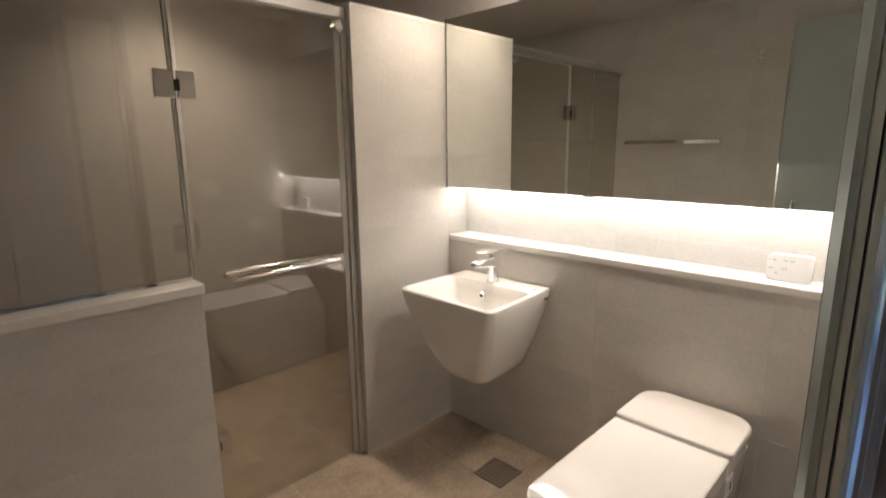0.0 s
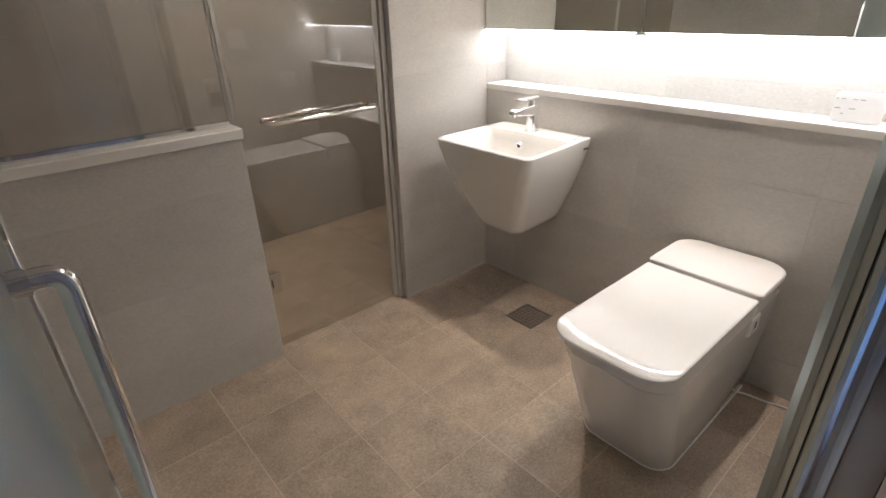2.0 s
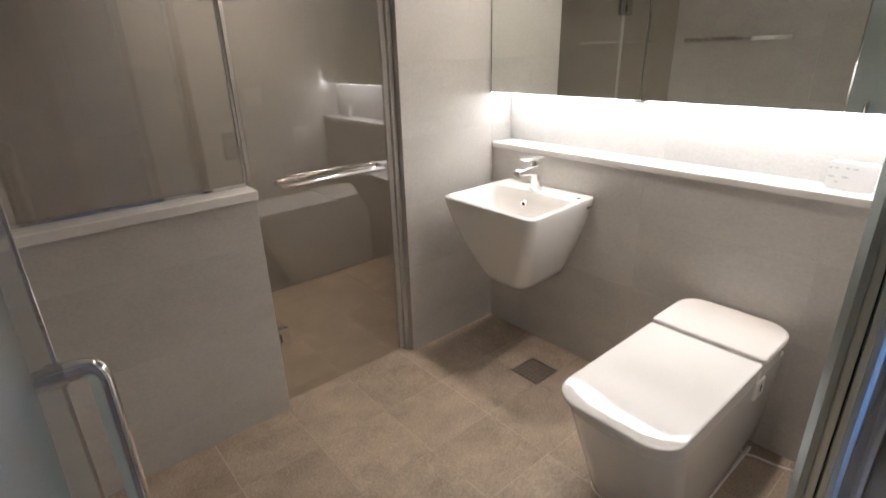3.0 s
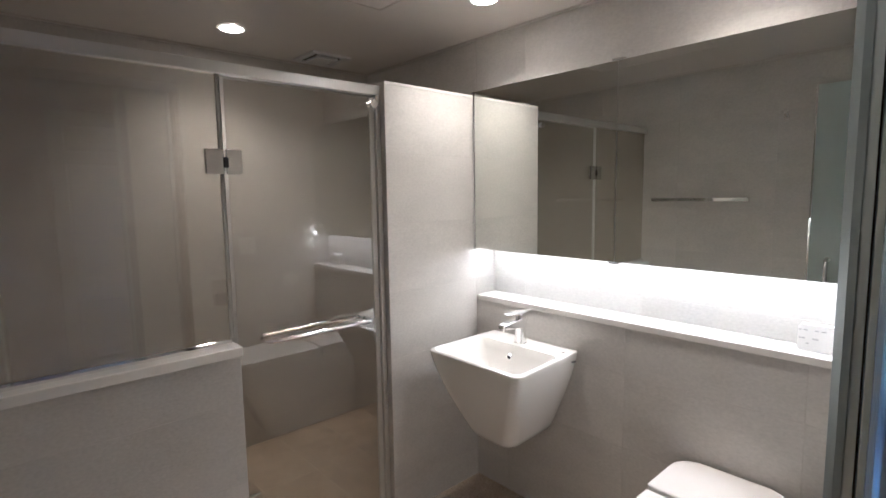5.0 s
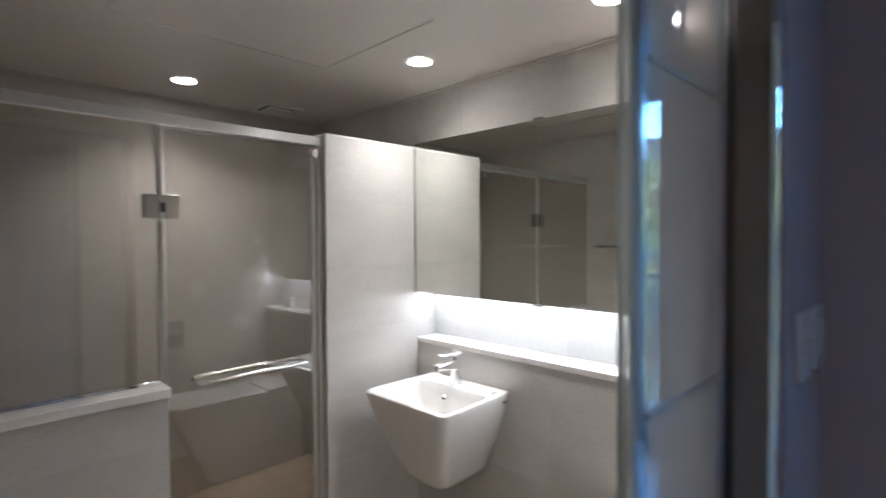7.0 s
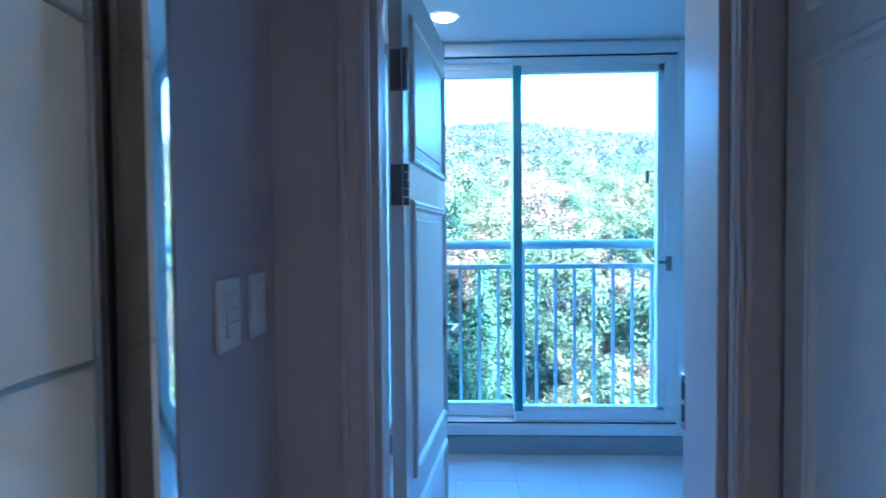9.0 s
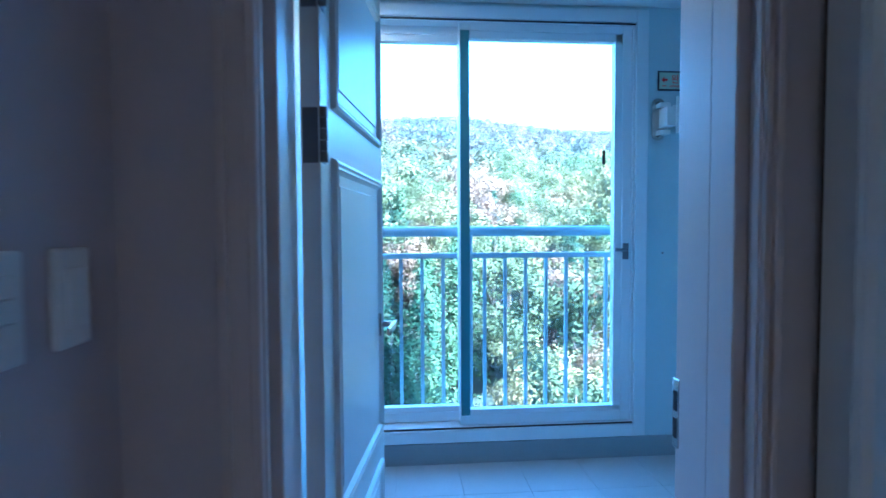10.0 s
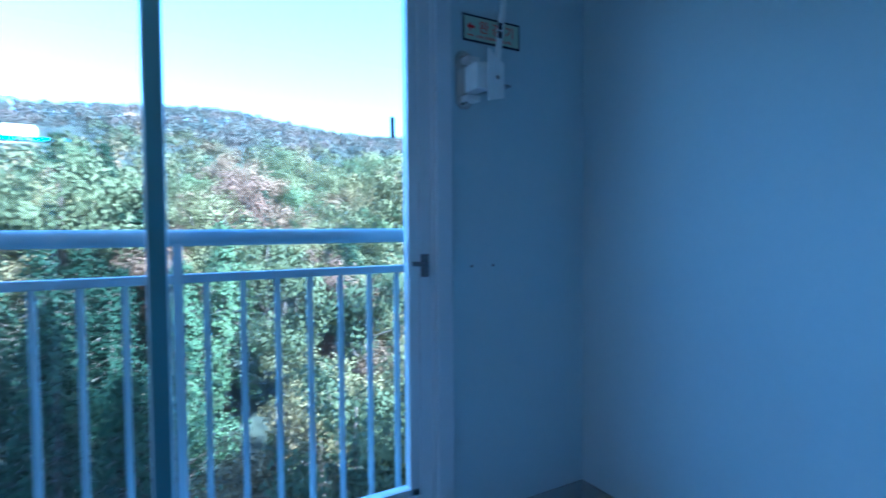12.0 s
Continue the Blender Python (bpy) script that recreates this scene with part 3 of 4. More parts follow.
wpart("frame", box(1.155, BY0, 0.74, 1.315, BY0 + 0.008, 0.92, 0.003), STEEL, hold)
wpart("recess", box(1.17, BY0 + 0.008, 0.755, 1.30, BY0 + 0.0095, 0.83), DARK, hold)
wpart("cover", box(1.165, BY0 + 0.0085, 0.835, 1.305, BY0 + 0.013, 0.91, 0.001), STEEL, hold)

# ---- bathroom doorway ----
DZ = 0.06                               # corridor floor
frame_b = thing("door_frame_bathroom", 0.88, 0.15, 0.0, "satin metal bathroom door frame with a satin glass side light", "door frame", kind="structure")


def bowed_post(x0, x1, y0, y1, z1, a0=-13, a1=5, k=12):
    """A metal upright whose front is slightly bowed outwards."""
    r = (x1 - x0) / (math.sin(radians(a1)) - math.sin(radians(a0)))
    cx, cy = x0 - r * math.sin(radians(a0)), y0 + r
    front = [(cx + r * math.sin(radians(a)), cy - r * math.cos(radians(a))) for a in [a0 + (a1 - a0) * i / k for i in range(k + 1)]]
    ring = front + [(x1, y1), (x0, y1)]
    return loft([[Vector((x, y, z)) for x, y in ring] for z in (0.0, z1)])


def splayed(f0, f1, deep):
    """A strip of the splayed post side, from its rear edge (0) to its nose (1)."""
    rear, nose = Vector((0.722, 0.152, 0)), Vector((0.694, 0.1225, 0))
    p, q, back = rear.lerp(nose, f0), rear.lerp(nose, f1), Vector((0.026, 0.012, 0))
    p, q = p + Vector((deep, 0, 0)), q + Vector((deep, 0, 0))
    return loft([[v + Vector((0, 0, z)) for v in (p, q, q + back, p + back)] for z in (0.0, 2.12)])


wpart("rear_lip", splayed(0.0, 0.30, 0.0), LIP_METAL, frame_b, "dull rear lip of the door post, a reflected teal in its colour")
wpart("jamb_face", splayed(0.305, 0.64, 0.001), JAMB_METAL, frame_b)
wpart("gasket", splayed(0.645, 0.755, 0.004), BLACK, frame_b, "black seal strip")
wpart("jamb_face", splayed(0.765, 0.99, 0.001), JAMB_METAL, frame_b, "satin aluminium face of the door post")
wpart("front_post", bowed_post(0.693, 0.7165, 0.113, 0.122, 2.12, -20, 3), SATIN_POST, frame_b, "satin aluminium post")
SLANT = pose(0.718, 0.124, 0, 0, 0, -0.5)


def slanted(bm):
    bmesh.ops.transform(bm, matrix=SLANT, verts=bm.verts)
    return bm


wpart("side_glass", slanted(box(0.0, -0.010, 0.03, 0.255, 0.0, 2.10)), SIDE_FROST, frame_b, "pale satin glass side light")
for z in (1.258, 1.68):
    wpart("glazing_bar", slanted(box(0.0, -0.0145, z - 0.004, 0.255, -0.0105, z + 0.004)), POST_METAL, frame_b, "thin dark horizontal bar")
wpart("rear_post", box(0.975, 0.104, 0.0, 0.993, 0.149, 2.12, 0.002), ALU, frame_b)
wpart("gasket", box(0.9935, 0.104, 0.0, 0.9995, 0.146, 2.12), BLACK, frame_b)
wpart("reveal", box(1.0, 0.047, 0.0, 1.0295, 0.196, 2.12, 0.001, 1), BRONZE, frame_b, "dark polished steel reveal")
wpart("front_trim", bowed_post(0.986, 1.0295, 0.036, 0.0465, 2.14, -8, 4), CHROME, frame_b, "narrow polished metal trim")
wpart("head", box(-0.03, 0.05, 2.12, 1.0295, 0.198, 2.17, 0.002), ALU, frame_b)
wpart("left_jamb", box(-0.03, 0.06, 0.0, 0.032, 0.255, 2.12, 0.002), ALU, frame_b)
wpart("threshold", box(0.03, 0.0455, -0.01, 1.0295, 0.198, DZ + 0.008, 0.003), WHITE_STONE, frame_b, "white stone threshold")

bdoor = thing("bathroom_door", 0.055, 0.22, 0.02, "satin glass bathroom door swung open against the towel wall", "door")
wpart("leaf", box(0.048, 0.215, 0.02, 0.058, 0.822, 2.06), FROST, bdoor, "pale green satin glass")
wpart("edge_strip", box(0.045, 0.822, 0.02, 0.061, 0.832, 2.06, 0.001, 1), CHROME, bdoor, "chrome edge strip")
wpart("handle", tube([(0.058, 0.73, 1.053), (0.097, 0.73, 1.053), (0.097, 0.73, 0.60), (0.058, 0.73, 0.60)], 0.0125, 16, 0.022), CHROME, bdoor, "chrome D-shaped pull bar", True)
for z in (1.053, 0.60):
    wpart("ferrule", cyl((0.057, 0.73, z), (0.066, 0.73, z), 0.016), CHROME, bdoor, "", True)
# ---- corridor ----
CX0, CX1, CY0, CY1, CZ = -1.25, 1.42, -1.0, 0.045, 2.42
structure("floor_corridor", box(CX0, CY0, DZ - 0.08, CX1, CY1 + 0.004, DZ), CORRIDOR_FLOOR, "dark wood-look corridor floor", "floor")
structure("ceiling_corridor", box(CX0 - 0.1, CY0 - 0.1, CZ, CX1 + 0.02, CY1 + 0.1, CZ + 0.1), ROOM_CEIL, "plain white corridor ceiling", "ceiling")
structure("wall_switch", box(1.03, CY1, 0.0, CX1, 0.098, CZ), WALLPAPER, "pale papered corridor wall with light switches", "wall")
structure("wall_above_door", box(-0.03, CY1, 2.171, 1.0295, 0.195, CZ), WALLPAPER, "papered wall above the bathroom door", "wall")
structure("wall_corridor_left", box(CX0, CY1, 0.0, -0.031, 0.195, CZ), WALLPAPER, "pale papered corridor wall", "wall")
structure("wall_corridor_end", box(CX0 - 0.1, CY0 - 0.1, 0.0, CX0, CY1 + 0.1, CZ), WALLPAPER, "pale papered end wall of the corridor", "wall")

# the wall with the open door: a pier on each side and a lintel
OY0, OY1, OZ = -0.905, -0.165, 2.125
bm = box(CX1, OY1 + 0.02, 0.0, 1.60, 0.098, CZ + 0.13)
add_box(bm, CX1, CY0 - 0.1, 0.0, 1.60, OY0 - 0.02, CZ + 0.13)
add_box(bm, CX1, OY0 - 0.02, OZ + 0.02, 1.60, OY1 + 0.02, CZ + 0.13)
structure("wall_room_door", bm, WALLPAPER, "pale papered wall round the open room door", "wall")

frame_r = thing("door_frame_room", 1.5, -0.53, 0.0, "white moulded wooden door frame of the window room", "door frame", kind="structure")


def jamb(sign, yf, wide):
    """One upright of the frame; yf: the face towards the opening; sign: the way into the wall."""
    out_ = []
    for name, x0, x1, a, b in (("casing", CX1 - 0.016, CX1 + 0.002, 0.006, 0.024 + wide), ("casing_lip", CX1 - 0.026, CX1 - 0.014, 0.008 + wide, 0.021 + wide), ("inner_lip", CX1 - 0.022, CX1 - 0.014, 0.006, 0.006 + wide * 0.4),
                               ("lining", 1.53, 1.636, 0.0, 0.02), ("groove", 1.512, 1.53, 0.012, 0.02), ("stop", 1.445, 1.512, -0.012, 0.02), ("cove", 1.425, 1.445, 0.010, 0.02), ("front_lining", CX1 - 0.012, 1.425, 0.002, 0.02)):
        y0, y1 = yf + sign * a, yf + sign * b
        out_.append(wpart(name, box(x0, y0, 0.0, x1, y1, OZ, 0.003), TRIM_PAINT, frame_r))
    return out_


jamb(1, OY1, 0.042)
jamb(-1, OY0, 0.012)
wpart("head_casing", box(CX1 - 0.016, OY0 - 0.03, OZ, CX1 + 0.002, OY1 + 0.066, OZ + 0.07, 0.003), TRIM_PAINT, frame_r)
wpart("head_lining", box(CX1 - 0.012, OY0 - 0.02, OZ, 1.648, OY1 + 0.02, OZ + 0.02, 0.003), TRIM_PAINT, frame_r)
sp = wpart("strike_plate", box(1.622, OY0 - 0.001, 0.92, 1.645, OY0 + 0.0015, 1.06, 0.001, 1), STEEL, frame_r, "steel strike plate")
for z in (0.96, 1.015):
    wpart("strike_hole", box(1.627, OY0 + 0.001, z - 0.02, 1.640, OY0 + 0.0025, z + 0.02), DARK, frame_r)


def panel_moulding(bm, x0, z0, x1, z1, y, out_, w=0.03, h=0.012):
    """A raised picture-frame moulding on a door face in the plane y; out_: the way it stands out."""
    steps = ((0.0, 0.0), (0.004, h * 0.8), (0.010, h), (0.016, h * 0.75), (0.021, h * 0.8), (w - 0.004, h * 0.3), (w, 0.0))
    rings = [[Vector((x0 + d, y + out_ * q, z0 + d)), Vector((x1 - d, y + out_ * q, z0 + d)), Vector((x1 - d, y + out_ * q, z1 - d)), Vector((x0 + d, y + out_ * q, z1 - d))] for d, q in steps]
    add_loft(bm, rings, False, False)
    g = w + 0.022
    rings = [[Vector((x0 + g + d, y + out_ * q, z0 + g + d)), Vector((x1 - g - d, y + out_ * q, z0 + g + d)), Vector((x1 - g - d, y + out_ * q, z1 - g - d)), Vector((x0 + g + d, y + out_ * q, z1 - g - d))] for d, q in ((0.0, 0.0), (0.003, 0.003), (0.006, 0.003))]
    add_loft(bm, rings, False, True)
    bmesh.ops.recalc_face_normals(bm, faces=bm.faces)
    return bm


# room door leaf: drawn along its own x from the hinge, then swung open
rdoor = thing("room_door", 1.650, -0.170, 0.0, "white moulded panel door standing open into the window room", "door", rz=-8.0)
LW = 0.632
leaf = part("leaf", box(0.0, -0.038, 0.205, LW, 0.0, 2.115, 0.002), DOOR_PAINT, rdoor)
for z0, z1 in ((1.605, 2.0), (0.746, 1.508), (0.30, 0.655)):
    part("panel_moulding", panel_moulding(bmesh.new(), 0.074, z0, 0.587, z1, -0.038, -1), DOOR_PAINT, rdoor)
for z in (1.83, 1.54):
    h = part("hinge", box(-0.006, -0.040, z - 0.052, 0.030, -0.0385, z + 0.052, 0.0005, 1), GUNMETAL, rdoor, "dark metal butt hinge")
    kn = bmesh.new()
    for k in range(5):
        add_cyl(kn, (-0.004, -0.046, z - 0.052 + 0.021 * k), (-0.004, -0.046, z - 0.033 + 0.021 * k), 0.007 if k % 2 else 0.0078, n=16)
    part("hinge_barrel", kn, GUNMETAL, rdoor, "", True)
    part("hinge_edge", box(-0.0015, -0.034, z - 0.052, 0.0, -0.004, z + 0.052), GUNMETAL, rdoor)
lock = part("lever_rose", box(LW - 0.078, -0.046, 1.04, LW - 0.028, -0.038, 1.11, 0.003), STEEL, rdoor, "square steel lever rose")
for y0, y1, a in ((-0.046, -0.090, "straight satin steel lever"), (0.004, 0.046, "")):
    sg = 1 if y1 > y0 else -1
    part("lever_neck", cyl((LW - 0.053, y0, 1.073), (LW - 0.053, y1 - sg * 0.004, 1.073), 0.010), STEEL, rdoor, "", True)
    part("lever", box(LW - 0.175, y1 - sg * 0.010, 1.062, LW - 0.040, y1, 1.084, 0.0025), STEEL, rdoor, a)
part("latch_plate", box(LW - 0.001, -0.03, 0.94, LW + 0.001, -0.008, 1.10), STEEL, rdoor)

# panelled door along the other corridor wall
wr = box(CX0, CY0 - 0.1, 0.0, 0.44, CY0, CZ)
add_box(wr, 0.44, CY0 - 0.1, 2.14, CX1, CY0, CZ)
add_box(wr, 0.44, CY0 - 0.1, 0.0, CX1, CY0 - 0.06, 2.14)
structure("wall_corridor_right", wr, WALLPAPER, "pale papered corridor wall round a closed door", "wall")
cdoor = thing("corridor_door", 0.9, CY0, DZ, "closed white moulded panel door in the corridor wall", "door")
wpart("leaf", box(0.46, CY0 - 0.045, DZ + 0.01, 1.400, CY0 - 0.004, 2.12, 0.002), DOOR_PAINT, cdoor)
for z0, z1 in ((1.82, 2.03), (0.80, 1.742), (0.22, 0.70)):
    wpart("panel_moulding", panel_moulding(bmesh.new(), 0.55, z0, 1.335, z1, CY0 - 0.004, 1), DOOR_PAINT, cdoor)
wpart("gap_seal", box(1.4005, CY0 - 0.03, DZ, 1.412, CY0 - 0.012, 2.12), BLACK, cdoor)

# light switches
for y0, y1, rows, lab in ((1.150, 1.228, 3, "white light switch plate with three rockers"), (1.279, 1.342, 1, "white light switch plate with one rocker")):
    s = thing("light_switch", (y0 + y1) / 2, CY1, 1.282, lab, "light switch", group="corridor light switches")
    wpart("plate", box(y0, CY1 - 0.011, 1.222, y1, CY1, 1.342, 0.004), SWITCH_PLASTIC, s)
    c, hw = (y0 + y1) / 2, (y1 - y0) * 0.27
    for k in range(rows):
        zz = (1.245 + 0.074 * k / rows, 1.245 + 0.074 * (k + 1) / rows)
        wpart("rocker", box(c - hw, CY1 - 0.0155, zz[0] + 0.0008, c + hw, CY1 - 0.010, zz[1] - 0.0008, 0.0015), SWITCH_PLASTIC, s)

# ---- window room ----
RX0, RX1, RY0, RY1, RZ0, RZ1 = 1.60, 3.135, -2.22, 0.06, 0.195, 2.45
structure("floor_room", box(RX0 + 0.049, RY0 - 0.1, RZ0 - 0.18, RX1 + 0.2, RY1 + 0.03, RZ0 - 0.004), SKIRT, "grey tiled floor of the window room", "floor")
structure("sill_room", box(CX1, OY0 - 0.02, 0.0, 1.648, OY1 + 0.02, RZ0 - 0.002, 0.003), TRIM_PAINT, "white raised door sill", "sill")
structure("ceiling_room", box(RX0 - 0.15, RY0 - 0.1, RZ1, RX1 + 0.2, RY1 + 0.03, RZ1 + 0.1), ROOM_CEIL, "white ceiling of the window room", "ceiling")
structure("wall_room_right", box(CX1 + 0.0005, RY0 - 0.1, 0.0, RX1 + 0.2, RY0, RZ1), ROOM_PAINT, "plain painted side wall of the window room", "wall")
structure("wall_room_left", box(RX0 + 0.0005, RY1, 0.0, RX1 + 0.2, 0.098, RZ1), ROOM_PAINT, "plain painted wall of the window room", "wall")
structure("wall_room_back", box(1.5, RY0 - 0.05, 0.0, RX0 - 0.002, CY0 - 0.06, RZ1), ROOM_PAINT, "plain painted back wall of the window room", "wall")
WY0, WY1, WZ0, WZ1 = -1.578, 0.04, 0.308, 2.432   # outside of the window trim
bm = box(RX1, RY0, RZ0 - 0.18, RX1 + 0.2, WY0 + 0.03, RZ1)
add_box(bm, RX1, WY0 + 0.03, RZ0 - 0.18, RX1 + 0.2, RY1, WZ0 + 0.03)
add_box(bm, RX1, WY0 + 0.03, WZ1 - 0.03, RX1 + 0.2, RY1, RZ1)
structure("wall_window", bm, ROOM_PAINT, "painted outer wall round the big window", "wall")
sk = box(RX1 - 0.01, RY0, RZ0 - 0.004, RX1, RY1, 0.303, 0.002)
add_box(sk, RX0 + 0.05, RY0, RZ0 - 0.004, RX1 - 0.01, RY0 + 0.01, 0.303)
structure("baseboard_room", sk, SKIRT, "grey tile skirting along the room walls", "skirting")

win = thing("window_1", RX1, -0.75, WZ0, "large white two-sash sliding window over a balcony rail", "window", kind="structure")


def ring_frame(x0, y0, z0, x1, y1, z1, w, bevel=0.003):
    bm = bmesh.new()
    add_box(bm, x0, y0, z0, x1, y0 + w, z1, bevel)
    add_box(bm, x0, y1 - w, z0, x1, y1, z1, bevel)
    add_box(bm, x0, y0 + w, z0, x1, y1 - w, z0 + w, bevel)
    add_box(bm, x0, y0 + w, z1 - w, x1, y1 - w, z1, bevel)
    return bm


wpart("trim", ring_frame(RX1 - 0.018, WY0, WZ0, RX1 + 0.03, WY1, WZ1, 0.062), PVC, win, "white window surround")
wpart("window_frame", ring_frame(RX1 - 0.006, WY0 + 0.0625, WZ0 + 0.0625, RX1 + 0.16, WY1 - 0.0625, WZ1 - 0.0625, 0.012), PVC, win, "white outer frame")
for z in (WZ0 + 0.0635, WZ1 - 0.0715):
    wpart("track_seal", box(RX1 - 0.008, WY0 + 0.064, z, RX1 + 0.003, WY1 - 0.064, z + 0.008), BLACK, win, "black sash seal")
SZ0, SZ1 = WZ0 + 0.078, WZ1 - 0.062
for nm, y0, y1, x0, wl in (("sash", WY0 + 0.072, -0.638, RX1 + 0.004, 0.085), ("sash", -0.692, WY1 - 0.07, RX1 + 0.066, 0.085)):
    s = wpart("sash", ring_frame(x0, y0, SZ0, x0 + 0.05, y1, SZ1, 0.05), PVC, win, "white sliding sash")
    bm = bmesh.new()
    if nm == "sash":
        add_box(bm, x0 + 0.004, y0 + 0.05, SZ0 + 0.05, x0 + 0.046, y0 + (0.088 if x0 < RX1 + 0.05 else 0.052), SZ1 - 0.05, 0.002)
        add_box(bm, x0 + 0.004, y0 + 0.05, SZ0 + 0.05, x0 + 0.046, y1 - 0.05, SZ0 + 0.075, 0.002)
        add_box(bm, x0 + 0.004, y0 + 0.05, SZ1 - 0.088, x0 + 0.046, y1 - 0.05, SZ1 - 0.05, 0.002)
    wpart("glazing_bead", bm, PVC, win)
    g = wpart("pane", box(x0 + 0.022, y0 + 0.05, SZ0 + 0.05, x0 + 0.027, y1 - 0.05, SZ1 - 0.05), CLEAR_GLASS, win, "clear window glass")
    g.visible_shadow = False
# The dark teal holds the shade of the stile against the bright window.
MEET = mat("backlit_shade_stile", (0.11, 0.23, 0.26), 0.4, var=0.04, scale=8)
wpart("meeting_stile", box(RX1 - 0.002, -0.688, SZ0 + 0.05, RX1 + 0.010, -0.643, SZ1 - 0.05, 0.003), MEET, win, "meeting stile with its backlit shade put into the colour")
wpart("glass_clip", box(RX1 + 0.018, -1.376, 1.68, RX1 + 0.0255, -1.360, 1.75, 0.002), BLACK, win, "small black clip on the glass")
wpart("lock_base", box(RX1 - 0.006, WY0 + 0.088, 1.205, RX1 + 0.004, WY0 + 0.118, 1.285, 0.003), GUNMETAL, win, "grey window lock")
wpart("lock_lever", tube([(RX1 - 0.004, WY0 + 0.103, 1.25), (RX1 - 0.022, WY0 + 0.103, 1.25), (RX1 - 0.022, WY0 + 0.165, 1.254)], 0.008, 10, 0.008), GUNMETAL, win, "", True)

# balcony rail outside
rail = thing("balcony_rail", 3.36, -0.7, 0.33, "painted metal balcony railing with round top rail", "railing")
RXX = 3.40
wpart("top_rail", tube([(RXX, -2.6, 1.348), (RXX, 1.0, 1.348)], 0.027, 18), RAIL_PAINT, rail, "", True)
wpart("mid_rail", box(RXX - 0.018, -2.6, 1.203, RXX + 0.018, 1.0, 1.231, 0.004), RAIL_PAINT, rail)
wpart("bottom_rail", box(RXX - 0.018, -2.6, 0.30, RXX + 0.018, 1.0, 0.33, 0.004), RAIL_PAINT, rail)
bal_mesh = mesh_of(box(-0.009, -0.009, 0.0, 0.009, 0.009, 0.875, 0.002, 1), "baluster", RAIL_PAINT)
for k in range(30):
    b = new("baluster", bal_mesh)
    b.matrix_world = pose(RXX, 0.9 - 0.1135 * k, 0.33)
    local(b, rail)
for y in (-2.45, -0.72, 0.95):
    wpart("post", box(RXX - 0.02, y - 0.015, 0.25, RXX + 0.02, y + 0.015, 1.335, 0.003), RAIL_PAINT, rail)
structure("balcony_slab", box(RX1 + 0.2005, -3.0, 0.05, RXX + 0.1, 1.4, 0.25), mat("outside_concrete", (0.4, 0.4, 0.39), 0.85, var=0.1, scale=6), "concrete ledge outside the window", "ledge")

# descending-lifeline bracket and its sign
downlight(2.81, -0.28, RZ1, ROOM_GLOW, 0.055, "round recessed white ceiling downlight, lit")
sign = thing("lifeline_sign", RX1, -1.760, 2.095, "small pale green sign with red writing and a dark border", "sign")
GREEN_SIGN = mat("sign_face", (0.55, 0.62, 0.45), 0.4, var=0.02, scale=20)
RED = mat("sign_red", (0.62, 0.03, 0.03), 0.5, var=0.05, scale=40)
NAVY = mat("sign_border", (0.02, 0.025, 0.04), 0.4, var=0.05, scale=40)
SY0, SY1, SZa, SZb = -1.887, -1.632, 2.045, 2.142
wpart("border", box(RX1 - 0.003, SY0, SZa, RX1 - 0.0002, SY1, SZb, 0.001, 1), NAVY, sign)
wpart("face", box(RX1 - 0.004, SY0 + 0.008, SZa + 0.008, RX1 - 0.0031, SY1 - 0.008, SZb - 0.008), GREEN_SIGN, sign)


def sign_text(body, y, z, size):
    cu = bpy.data.curves.new("lettering", "FONT")
    cu.body, cu.size, cu.extrude, cu.align_x = body, size, 0.0004, "LEFT"
    ob = new("lettering", cu)
    ob.matrix_world = Matrix.Translation((RX1 - 0.0046, y, z)) @ Matrix(((0, 0, -1, 0), (-1, 0, 0, 0), (0, 1, 0, 0), (0, 0, 0, 1)))
    cu.materials.append(RED)
    return local(ob, sign)


sign_text("\uc644 \uac15 \uae30", -1.700, 2.085, 0.048)
sign_text("DESCENDING LIFE LINE", -1.694, 2.062, 0.0145)
bm = bmesh.new()
add_loft(bm, [[Vector((x, y, z)) for y, z in ((-1.650, 2.098), (-1.666, 2.114), (-1.666, 2.103), (-1.682, 2.103), (-1.682, 2.093), (-1.666, 2.093), (-1.666, 2.082))] for x in (RX1 - 0.0052, RX1 - 0.0042)])
bmesh.ops.recalc_face_normals(bm, faces=bm.faces)
wpart("arrow", bm, RED, sign)
wpart("print_bar", box(RX1 - 0.005, -1.677, 2.066, RX1 - 0.0042, -1.654, 2.070), RED, sign)

brk = thing("lifeline_bracket", RX1, -1.662, 1.9, "white folding steel lifeline bracket bolted to the wall", "bracket")
OFFW = mat("bracket_paint", (0.88, 0.87, 0.84), 0.4, var=0.05, scale=15)
bm = loft([[Vector((x, p.x, p.y)) for p in rounded(-1.667, 1.80, -1.604, 2.005, 0, 0.028, 6)] for x in (RX1 - 0.006, RX1)])
wpart("base_plate", bm, STEEL, brk, "grey wall plate")
for z in (1.825, 1.98):
    bm = cyl((RX1 - 0.02, -1.635, z), (RX1 - 0.006, -1.635, z), 0.010, n=6)
    add_cyl(bm, (RX1 - 0.03, -1.635, z), (RX1 - 0.02, -1.635, z), 0.006, n=12)
    wpart("bolt", bm, STEEL, brk)
wpart("body", box(RX1 - 0.085, -1.687, 1.856, RX1 - 0.006, -1.638, 1.948, 0.003), OFFW, brk)
for z in (1.832, 1.966):
    wpart("knuckle", box(RX1 - 0.05, -1.677, z - 0.011, RX1 - 0.006, -1.622, z + 0.011, 0.004), OFFW, brk)
bm = bmesh.new()
